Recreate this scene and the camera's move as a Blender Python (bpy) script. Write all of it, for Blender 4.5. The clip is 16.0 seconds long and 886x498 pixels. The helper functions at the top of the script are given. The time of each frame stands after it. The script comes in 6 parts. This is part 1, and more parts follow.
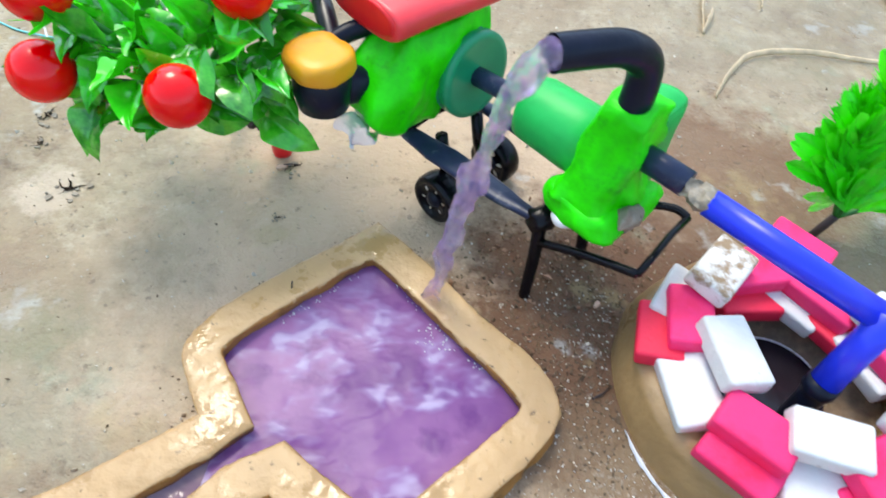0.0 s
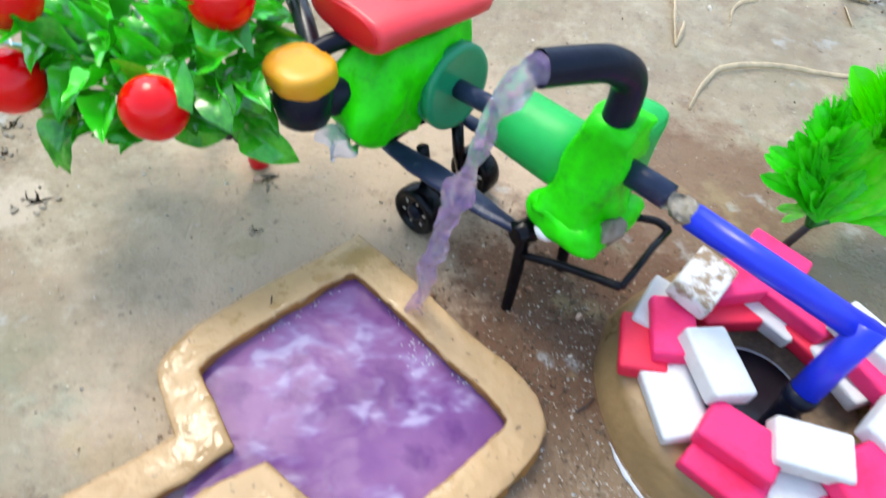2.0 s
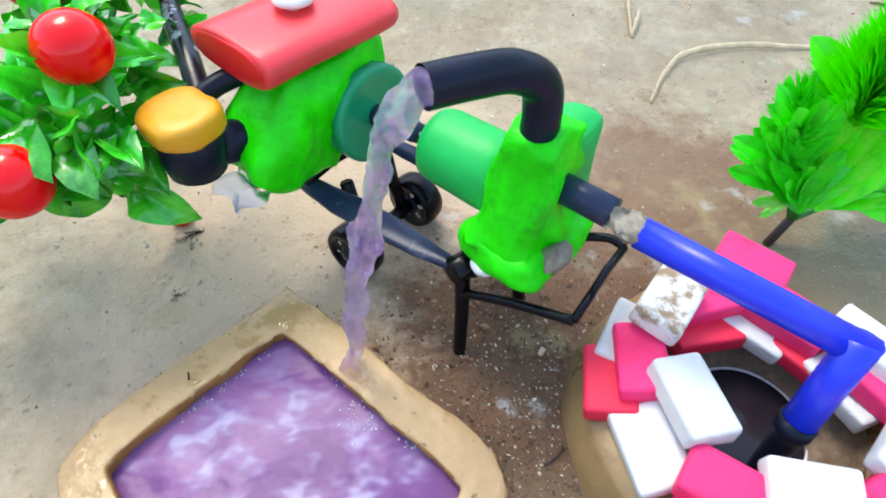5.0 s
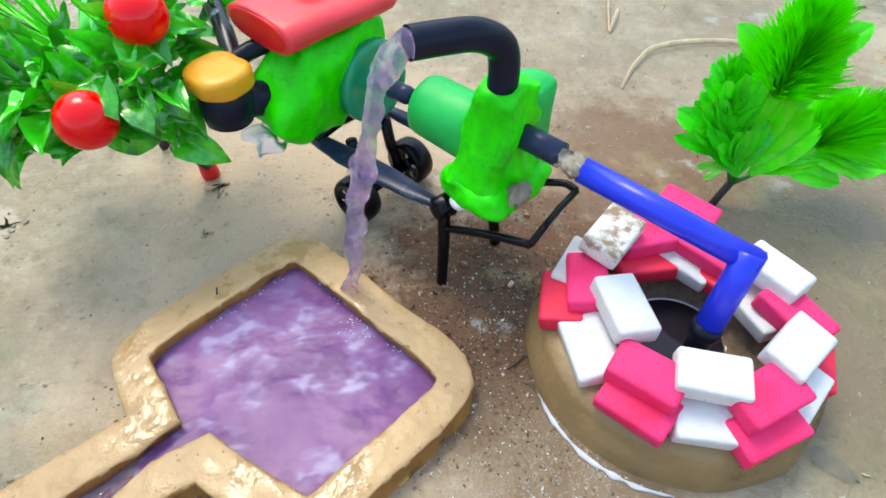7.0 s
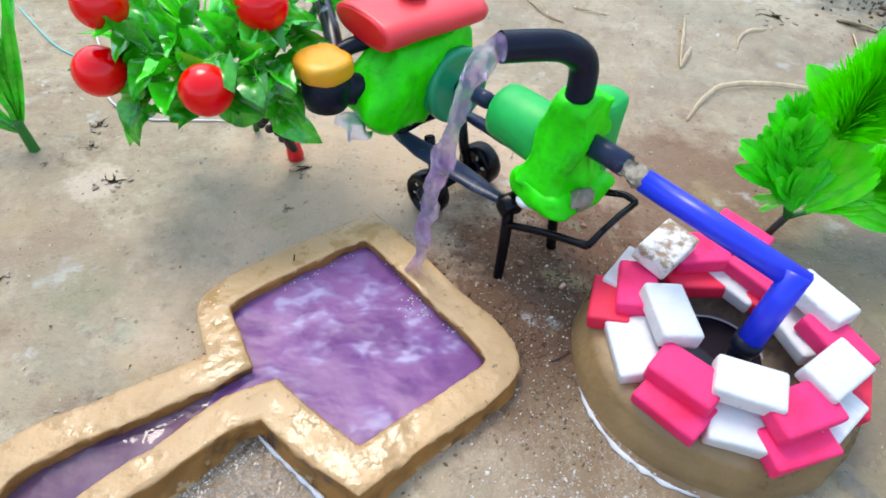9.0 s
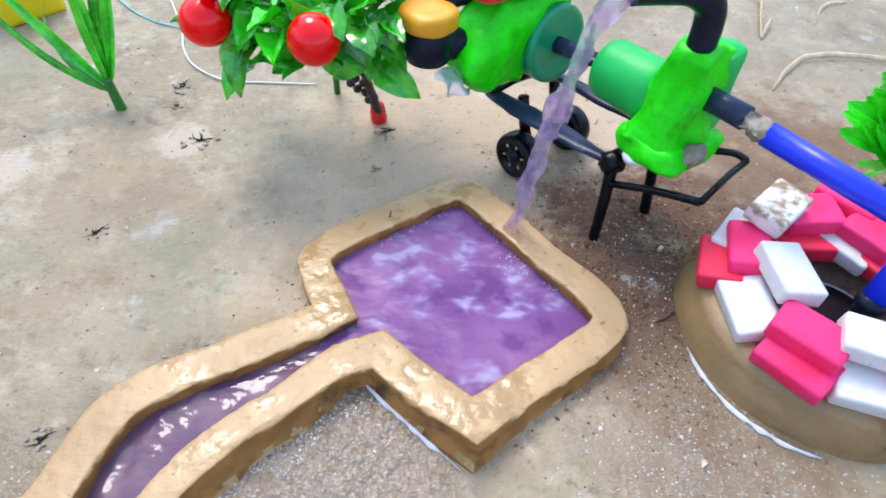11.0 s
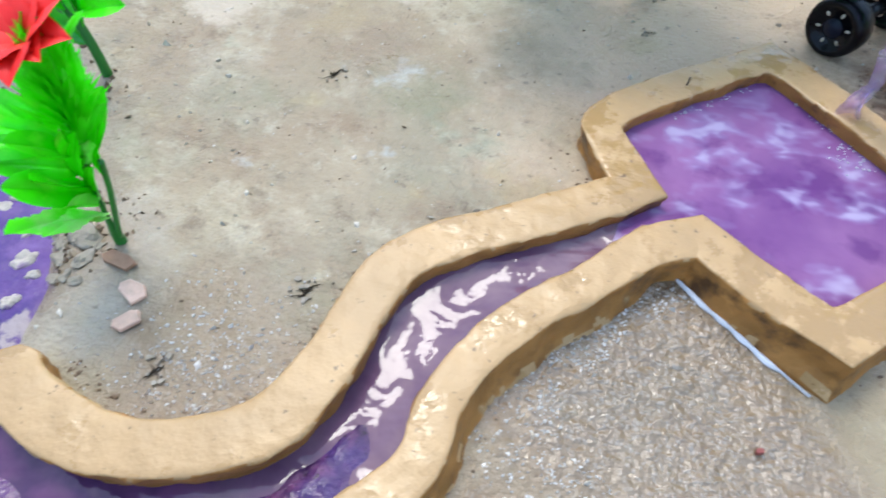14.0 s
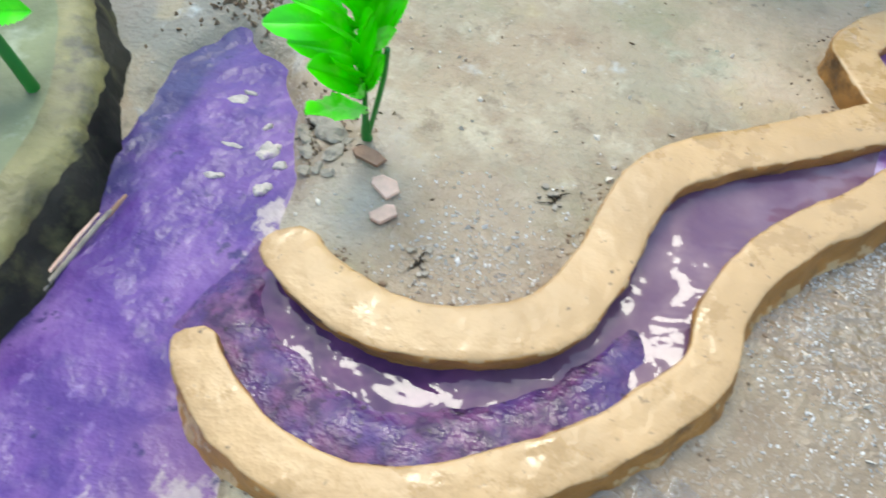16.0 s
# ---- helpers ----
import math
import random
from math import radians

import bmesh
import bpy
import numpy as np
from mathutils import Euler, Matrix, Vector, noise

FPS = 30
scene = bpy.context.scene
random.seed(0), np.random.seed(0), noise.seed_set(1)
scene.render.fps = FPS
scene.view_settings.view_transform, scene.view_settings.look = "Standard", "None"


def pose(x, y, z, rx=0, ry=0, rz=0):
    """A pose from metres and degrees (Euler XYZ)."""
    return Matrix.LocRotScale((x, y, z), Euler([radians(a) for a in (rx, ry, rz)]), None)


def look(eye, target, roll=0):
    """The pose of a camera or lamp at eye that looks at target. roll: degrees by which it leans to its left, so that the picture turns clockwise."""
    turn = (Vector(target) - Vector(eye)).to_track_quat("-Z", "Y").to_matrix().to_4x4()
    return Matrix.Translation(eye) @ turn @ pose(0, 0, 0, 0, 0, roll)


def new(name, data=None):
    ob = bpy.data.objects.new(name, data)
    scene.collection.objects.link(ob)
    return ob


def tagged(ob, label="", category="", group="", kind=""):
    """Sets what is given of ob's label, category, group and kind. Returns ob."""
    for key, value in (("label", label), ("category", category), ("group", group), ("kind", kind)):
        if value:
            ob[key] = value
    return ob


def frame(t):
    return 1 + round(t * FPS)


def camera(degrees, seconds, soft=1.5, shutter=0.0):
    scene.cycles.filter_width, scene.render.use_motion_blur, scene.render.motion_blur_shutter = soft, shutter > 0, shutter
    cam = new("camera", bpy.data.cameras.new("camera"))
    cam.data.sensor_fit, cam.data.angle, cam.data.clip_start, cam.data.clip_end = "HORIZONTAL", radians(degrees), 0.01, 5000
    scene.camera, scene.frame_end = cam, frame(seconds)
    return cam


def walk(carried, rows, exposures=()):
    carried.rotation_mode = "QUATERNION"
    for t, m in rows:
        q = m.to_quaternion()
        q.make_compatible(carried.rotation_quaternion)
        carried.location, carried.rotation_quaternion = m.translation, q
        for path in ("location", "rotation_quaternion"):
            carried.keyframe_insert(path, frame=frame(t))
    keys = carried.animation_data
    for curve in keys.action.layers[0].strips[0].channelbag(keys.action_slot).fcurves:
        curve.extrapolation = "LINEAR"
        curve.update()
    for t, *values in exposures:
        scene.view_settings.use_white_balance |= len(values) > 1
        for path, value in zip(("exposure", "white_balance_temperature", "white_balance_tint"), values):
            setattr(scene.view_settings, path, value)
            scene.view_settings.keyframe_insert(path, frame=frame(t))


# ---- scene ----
cam = camera(71.1, 16.0, soft=1.6, shutter=0.5)
PATH = [
    (0.0, (-0.01533, -0.00277, 0.29717), (0.00324, 0.24351, -0.01748), 5.97),
    (0.5, (-0.00832, -0.01621, 0.28843), (0.02028, 0.23050, -0.02512), 7.05),
    (1.0, (-0.01002, -0.01822, 0.28453), (0.02346, 0.22301, -0.03278), 9.19),
    (1.5, (-0.01254, -0.01445, 0.28423), (0.02623, 0.22617, -0.03295), 10.58),
    (2.0, (-0.02187, 0.00158, 0.29660), (0.01550, 0.25123, -0.01369), 8.93),
    (2.5, (-0.03377, 0.05055, 0.30171), (-0.01146, 0.30580, -0.00545), 2.56),
    (3.0, (-0.05240, 0.07268, 0.29585), (-0.03912, 0.32783, -0.01192), 1.35),
    (3.5, (-0.05664, 0.07571, 0.29012), (-0.04661, 0.33227, -0.01660), 0.20),
    (4.0, (-0.04526, 0.06943, 0.27869), (-0.02747, 0.32553, -0.02806), -0.38),
    (4.5, (-0.00235, 0.05263, 0.27731), (0.02214, 0.30988, -0.02801), 1.33),
    (5.0, (0.02067, 0.03330, 0.27811), (0.05099, 0.29055, -0.02669), 0.92),
    (7.5, (0.02663, -0.04786, 0.30846), (0.04792, 0.22012, 0.01226), 1.75),
    (8.0, (0.02641, -0.05517, 0.31455), (0.03603, 0.21972, 0.02413), 2.42),
    (10.5, (-0.02203, -0.08558, 0.28760), (-0.02927, 0.18875, -0.00341), 3.79),
    (11.0, (-0.03271, -0.08683, 0.28556), (-0.04646, 0.18466, -0.00788), 2.95),
    (11.5, (-0.04643, -0.09144, 0.27827), (-0.06406, 0.17555, -0.01906), 3.29),
    (12.0, (-0.05976, -0.08836, 0.25230), (-0.08384, 0.16931, -0.05271), 3.14),
    (12.5, (-0.07403, -0.08368, 0.23732), (-0.10246, 0.16635, -0.07361), 2.81),
    (13.0, (-0.09271, -0.08200, 0.22397), (-0.12918, 0.16149, -0.09128), 2.49),
    (13.5, (-0.11266, -0.08263, 0.22020), (-0.15798, 0.15343, -0.09952), 1.46),
    (14.0, (-0.13750, -0.08782, 0.21704), (-0.19510, 0.14153, -0.10558), 0.68),
    (14.5, (-0.15632, -0.09776, 0.21194), (-0.21924, 0.12686, -0.11301), 0.70),
    (15.0, (-0.16912, -0.11440, 0.20222), (-0.23320, 0.09931, -0.12978), 1.52),
    (15.5, (-0.18881, -0.12609, 0.20183), (-0.25779, 0.07673, -0.13596), 0.97),
    (16.0, (-0.21312, -0.12700, 0.20603), (-0.29050, 0.06999, -0.13338), -1.22),
]
walk(cam, [(t, look(eye, target, roll)) for t, eye, target, roll in PATH], [(0.0, 1.86, 7400, 4.0), (1.5, 1.82, 7400, 4.0), (3.5, 1.90, 6700, 12.0), (5.5, 1.92, 7450, 2.0), (7.5, 1.73, 7600, 2.0), (10.0, 1.78, 7000, 9.0), (12.5, 1.88, 6750, 9.0), (14.0, 1.80, 6750, 4.0), (16.0, 1.84, 7150, 0.0)])

# ---- world and light ----
world = bpy.data.worlds.new("world")
scene.world = world
world.use_nodes = True
wn = world.node_tree.nodes
sky = wn.new("ShaderNodeTexSky")
sky.sky_type, sky.sun_disc = "NISHITA", False
SUN_ELEVATION, SUN_AZIMUTH = radians(63), radians(-27)
sky.sun_elevation, sky.sun_rotation = SUN_ELEVATION, SUN_AZIMUTH
sky.air_density, sky.dust_density, sky.ozone_density = 1.0, 1.0, 1.0
wn["Background"].inputs["Strength"].default_value = 0.150
world.node_tree.links.new(sky.outputs["Color"], wn["Background"].inputs["Color"])

sun = new("sun", bpy.data.lights.new("sun", "SUN"))
sun.data.energy, sun.data.angle, sun.data.color = 0.46, radians(20), (1.0, 0.99, 0.98)
toward = Vector((math.sin(SUN_AZIMUTH) * math.cos(SUN_ELEVATION), math.cos(SUN_AZIMUTH) * math.cos(SUN_ELEVATION), math.sin(SUN_ELEVATION)))
sun.matrix_world = look(toward * 3, (0, 0, 0))


# ---- materials ----
def shader(name, colour, rough=0.5, coat=0.0, spread=0.12, grain=60, stain=None, stain_size=12, stain_lo=0.5, stain_hi=0.7,
           bump=0.2, bump_scale=300, bump_depth=0.001, rough_to=None, transmission=0.0, alpha=1.0, random_tint=0.0, ior=1.5, marks=None, marks_size=150, marks_lo=0.66, marks_hi=0.72, bump_detail=5, translucent=0.0):
    """A painted, moulded or natural surface: base colour broken by grain and by stains, with fine relief."""
    m = bpy.data.materials.new(name)
    m.use_nodes = True
    n, l = m.node_tree.nodes, m.node_tree.links
    p = n["Principled BSDF"]
    co = n.new("ShaderNodeTexCoord")
    g = n.new("ShaderNodeTexNoise")
    g.inputs["Scale"].default_value, g.inputs["Detail"].default_value = grain, 6
    l.new(co.outputs["Object"], g.inputs["Vector"])
    dark = [c * (1 - spread) for c in colour]
    light = [min(1, c * (1 + spread)) for c in colour]
    ramp = n.new("ShaderNodeValToRGB")
    ramp.color_ramp.elements[0].position, ramp.color_ramp.elements[1].position = 0.3, 0.7
    ramp.color_ramp.elements[0].color, ramp.color_ramp.elements[1].color = (*dark, 1), (*light, 1)
    l.new(g.outputs["Fac"], ramp.inputs["Fac"])
    out = ramp.outputs["Color"]
    if random_tint:
        info, hsv, val = n.new("ShaderNodeObjectInfo"), n.new("ShaderNodeHueSaturation"), n.new("ShaderNodeMapRange")
        val.inputs["To Min"].default_value, val.inputs["To Max"].default_value = 1 - random_tint, 1 + random_tint
        l.new(info.outputs["Random"], val.inputs["Value"])
        l.new(val.outputs["Result"], hsv.inputs["Value"])
        l.new(out, hsv.inputs["Color"])
        out = hsv.outputs["Color"]
    p.inputs["Roughness"].default_value = rough
    if stain:
        s, r2, mix = n.new("ShaderNodeTexNoise"), n.new("ShaderNodeMapRange"), n.new("ShaderNodeMix")
        s.inputs["Scale"].default_value, s.inputs["Detail"].default_value, s.inputs["Roughness"].default_value = stain_size, 8, 0.65
        l.new(co.outputs["Object"], s.inputs["Vector"])
        r2.inputs["From Min"].default_value, r2.inputs["From Max"].default_value = stain_lo, stain_hi
        l.new(s.outputs["Fac"], r2.inputs["Value"])
        mix.data_type = "RGBA"
        l.new(r2.outputs["Result"], mix.inputs["Factor"])
        l.new(out, mix.inputs["A"])
        mix.inputs["B"].default_value = (*stain, 1)
        out = mix.outputs["Result"]
        if rough_to is not None:
            r3 = n.new("ShaderNodeMapRange")
            r3.inputs["To Min"].default_value, r3.inputs["To Max"].default_value = rough, rough_to
            l.new(r2.outputs["Result"], r3.inputs["Value"])
            l.new(r3.outputs["Result"], p.inputs["Roughness"])
    if marks:
        s, r4, mix = n.new("ShaderNodeTexNoise"), n.new("ShaderNodeMapRange"), n.new("ShaderNodeMix")
        s.inputs["Scale"].default_value, s.inputs["Detail"].default_value, s.inputs["Roughness"].default_value = marks_size, 5, 0.6
        l.new(co.outputs["Object"], s.inputs["Vector"])
        r4.inputs["From Min"].default_value, r4.inputs["From Max"].default_value = marks_lo, marks_hi
        l.new(s.outputs["Fac"], r4.inputs["Value"])
        mix.data_type = "RGBA"
        l.new(r4.outputs["Result"], mix.inputs["Factor"])
        l.new(out, mix.inputs["A"])
        mix.inputs["B"].default_value = (*marks, 1)
        out = mix.outputs["Result"]
    l.new(out, p.inputs["Base Color"])
    p.inputs["Coat Weight"].default_value, p.inputs["Coat Roughness"].default_value = coat, 0.08
    p.inputs["Transmission Weight"].default_value, p.inputs["Alpha"].default_value, p.inputs["IOR"].default_value = transmission, alpha, ior
    if bump:
        b, h = n.new("ShaderNodeBump"), n.new("ShaderNodeTexNoise")
        h.inputs["Scale"].default_value, h.inputs["Detail"].default_value = bump_scale, bump_detail
        l.new(co.outputs["Object"], h.inputs["Vector"])
        l.new(h.outputs["Fac"], b.inputs["Height"])
        b.inputs["Strength"].default_value, b.inputs["Distance"].default_value = bump, bump_depth
        l.new(b.outputs["Normal"], p.inputs["Normal"])
    if translucent:
        # light that soaks through a thin plastic leaf
        thin, both = n.new("ShaderNodeBsdfTranslucent"), n.new("ShaderNodeMixShader")
        l.new(out, thin.inputs["Color"])
        both.inputs["Fac"].default_value = translucent
        l.new(p.outputs[0], both.inputs[1])
        l.new(thin.outputs[0], both.inputs[2])
        l.new(both.outputs[0], n["Material Output"].inputs["Surface"])
    return m


def mud_material():
    """Wet courtyard mud: warm grey-brown, with pale dried crust, algae, dark grit and glossy wet patches."""
    m = bpy.data.materials.new("wet mud")
    m.use_nodes = True
    n, l = m.node_tree.nodes, m.node_tree.links
    p = n["Principled BSDF"]
    geo = n.new("ShaderNodeNewGeometry")

    def noise_at(scale, detail=6, rough=0.6, kind="ShaderNodeTexNoise"):
        t = n.new(kind)
        t.inputs["Scale"].default_value, t.inputs["Detail"].default_value, t.inputs["Roughness"].default_value = scale, detail, rough
        l.new(geo.outputs["Position"], t.inputs["Vector"])
        return t.outputs["Fac"]

    def span(value, a, b, lo=0.0, hi=1.0):
        r = n.new("ShaderNodeMapRange")
        for key, v in (("From Min", a), ("From Max", b), ("To Min", lo), ("To Max", hi)):
            r.inputs[key].default_value = v
        l.new(value, r.inputs["Value"])
        return r.outputs["Result"]

    def blend(fac, a, b):
        x = n.new("ShaderNodeMix")
        x.data_type = "RGBA"
        l.new(fac, x.inputs["Factor"])
        for key, v in (("A", a), ("B", b)):
            if isinstance(v, tuple):
                x.inputs[key].default_value = (*v, 1)
            else:
                l.new(v, x.inputs[key])
        return x.outputs["Result"]

    def near(x, y, r):
        """One at a place, falling to nought at the distance r."""
        d = n.new("ShaderNodeVectorMath")
        d.operation = "DISTANCE"
        l.new(geo.outputs["Position"], d.inputs[0])
        d.inputs[1].default_value = (x, y, 0)
        return span(d.outputs["Value"], 0, r, 1, 0)

    def both(a, b, how):
        x = n.new("ShaderNodeMath")
        x.operation = how
        for k, v in enumerate((a, b)):
            if isinstance(v, float):
                x.inputs[k].default_value = v
            else:
                l.new(v, x.inputs[k])
        return x.outputs[0]

    c = blend(span(noise_at(7), 0.35, 0.65), (0.285, 0.222, 0.125), (0.480, 0.405, 0.270))
    c = blend(span(noise_at(2.6, 5), 0.42, 0.58, 0, 0.85), c, (0.330, 0.235, 0.142))
    c = blend(span(noise_at(26, 9, 0.7), 0.5, 0.70, 0, 0.65), c, (0.575, 0.490, 0.345))
    c = blend(span(noise_at(5.1, 5), 0.52, 0.62, 0, 0.4), c, (0.265, 0.270, 0.185))
    c = blend(span(noise_at(17, 7, 0.7), 0.53, 0.62, 0, 0.75), c, (0.265, 0.180, 0.105))
    c = blend(span(noise_at(48, 6, 0.7), 0.56, 0.66, 0, 0.45), c, (0.20, 0.155, 0.10))
    c = blend(span(noise_at(95, 7, 0.75), 0.53, 0.66, 0, 0.5), c, (0.185, 0.135, 0.075))
    c = blend(span(noise_at(62, 8, 0.75), 0.56, 0.66, 0, 0.5), c, (0.52, 0.455, 0.330))
    c = blend(span(noise_at(10.5, 7, 0.7), 0.55, 0.66, 0, 0.55), c, (0.215, 0.205, 0.105))
    algae = span(both(near(0.33, 0.16, 0.24), both(noise_at(11, 7, 0.7), 1.2, "MULTIPLY"), "ADD"), 0.72, 1.20, 0, 0.85)
    c = blend(algae, c, (0.165, 0.138, 0.062))
    litter = span(both(near(0.56, 0.67, 0.23), both(noise_at(30, 8, 0.75), 1.2, "MULTIPLY"), "ADD"), 0.85, 1.15, 0, 0.9)
    c = blend(litter, c, (0.075, 0.078, 0.045))
    # brown soil, its colour lightened to offset shade under plant and trolley
    brown = span(both(near(0.00, 0.25, 0.25), both(noise_at(14, 7, 0.7), 1.2, "MULTIPLY"), "ADD"), 0.74, 1.10, 0, 0.85)
    c = blend(brown, c, (0.560, 0.395, 0.255))
    dim = span(both(near(0.30, 0.52, 0.36), both(noise_at(6, 6, 0.65), 1.0, "MULTIPLY"), "ADD"), 0.55, 1.15, 0, 0.20)
    c = blend(dim, c, (0.285, 0.228, 0.160))
    soil = span(both(near(0.110, 0.180, 0.165), both(noise_at(24, 8, 0.75), 1.5, "MULTIPLY"), "ADD"), 0.88, 1.28, 0, 0.96)
    c = blend(soil, c, (0.128, 0.062, 0.034))
    soil_2 = span(both(near(0.205, 0.305, 0.12), both(noise_at(30, 8, 0.75), 1.5, "MULTIPLY"), "ADD"), 0.95, 1.32, 0, 0.8)
    c = blend(soil_2, c, (0.195, 0.100, 0.056))
    grit = both(noise_at(150, 6, 0.72), both(soil, 0.05, "MULTIPLY"), "ADD")
    c = blend(span(grit, 0.59, 0.69, 0, 0.5), c, (0.15, 0.11, 0.072))
    c = blend(span(noise_at(210, 4, 0.7), 0.66, 0.73, 0, 0.6), c, (0.60, 0.56, 0.48))
    crust = span(both(near(-0.325, 0.018, 0.062), both(noise_at(40, 8, 0.75), 1.2, "MULTIPLY"), "ADD"), 0.80, 1.10, 0, 0.55)
    c = blend(crust, c, (0.420, 0.360, 0.285))
    damp = span(both(near(-0.445, 0.100, 0.105), both(noise_at(22, 7, 0.7), 1.0, "MULTIPLY"), "ADD"), 0.72, 1.05, 0, 0.85)
    c = blend(damp, c, (0.165, 0.158, 0.128))
    flakes = span(both(both(near(-0.245, 0.262, 0.030), near(-0.352, 0.214, 0.032), "MAXIMUM"), both(noise_at(60, 8, 0.75), 1.3, "MULTIPLY"), "ADD"), 0.88, 1.12, 0, 0.75)
    c = blend(flakes, c, (0.560, 0.450, 0.330))
    c = blend(span(noise_at(15.5, 4, 0.55), 0.60, 0.66, 0, 0.45), c, (0.400, 0.300, 0.150))
    c = blend(span(noise_at(19, 5, 0.6), 0.62, 0.68, 0, 0.55), c, (0.500, 0.510, 0.480))
    c = blend(span(noise_at(12.5, 5, 0.6), 0.62, 0.70, 0, 0.35), c, (0.240, 0.330, 0.225))
    c = blend(span(noise_at(120, 3, 0.6), 0.64, 0.70, 0, 0.55), c, (0.130, 0.095, 0.062))
    seep = both(both(both(near(-0.082, 0.022, 0.110), near(-0.135, -0.070, 0.085), "MAXIMUM"), near(-0.245, -0.012, 0.055), "MAXIMUM"), both(near(0.10, 0.055, 0.09), near(-0.35, 0.03, 0.06), "MAXIMUM"), "MAXIMUM")
    cells = n.new("ShaderNodeTexVoronoi")
    cells.inputs["Scale"].default_value = 400
    wobble = n.new("ShaderNodeVectorMath")
    wobble.operation = "MULTIPLY_ADD"
    shake = n.new("ShaderNodeTexNoise")
    shake.inputs["Scale"].default_value = 260
    l.new(geo.outputs["Position"], shake.inputs["Vector"])
    l.new(shake.outputs["Color"], wobble.inputs[0])
    wobble.inputs[1].default_value = (0.006, 0.006, 0.006)
    l.new(geo.outputs["Position"], wobble.inputs[2])
    l.new(wobble.outputs[0], cells.inputs["Vector"])
    wet = span(both(both(both(seep, 0.55, "MULTIPLY"), both(algae, 0.25, "MULTIPLY"), "ADD"), noise_at(9.0, 7, 0.65), "ADD"), 0.52, 0.78)
    c = blend(span(wet, 0, 1, 0, 0.80), c, (0.215, 0.143, 0.080))
    # pale grain cells: sky glints on the wet grains, painted into the colour
    sand_glints = both(span(cells.outputs["Distance"], 0.22, 0.48, 1, 0), span(both(both(seep, 0.62, "MULTIPLY"), noise_at(42, 6, 0.75), "ADD"), 0.76, 0.92), "MULTIPLY")
    c = blend(span(sand_glints, 0, 1, 0, 0.25), c, (0.60, 0.56, 0.48))
    l.new(c, p.inputs["Base Color"])
    add = n.new("ShaderNodeMath")
    add.operation = "ADD"
    l.new(noise_at(300, 5, 0.65), add.inputs[0])
    l.new(span(noise_at(75, 5, 0.6), 0, 1, 0, 1.6), add.inputs[1])
    b = n.new("ShaderNodeBump")
    b.inputs["Strength"].default_value, b.inputs["Distance"].default_value = 0.75, 0.0016
    # grains that stand out of the wet sand before the pond
    drenched = span(both(near(-0.078, 0.028, 0.092), noise_at(16, 5, 0.6), "ADD"), 0.66, 1.0)
    pimples = both(both(noise_at(150, 2.0, 0.5), both(noise_at(340, 2.0, 0.5), 0.4, "MULTIPLY"), "ADD"), both(drenched, 2.6, "MULTIPLY"), "MULTIPLY")
    l.new(both(both(both(add.outputs[0], span(wet, 0, 1, 1.0, 0.55), "MULTIPLY"), both(sand_glints, 0.22, "MULTIPLY"), "ADD"), pimples, "ADD"), b.inputs["Height"])
    l.new(both(span(both(soil, soil_2, "MAXIMUM"), 0, 1, 0.5, 0.15), both(drenched, 0.45, "MULTIPLY"), "ADD"), p.inputs["Specular IOR Level"])
    l.new(both(span(wet, 0, 1, 0.55, 0.07), span(drenched, 0, 1, 1.0, 0.09), "MINIMUM"), p.inputs["Roughness"])
    l.new(b.outputs["Normal"], p.inputs["Normal"])
    return m


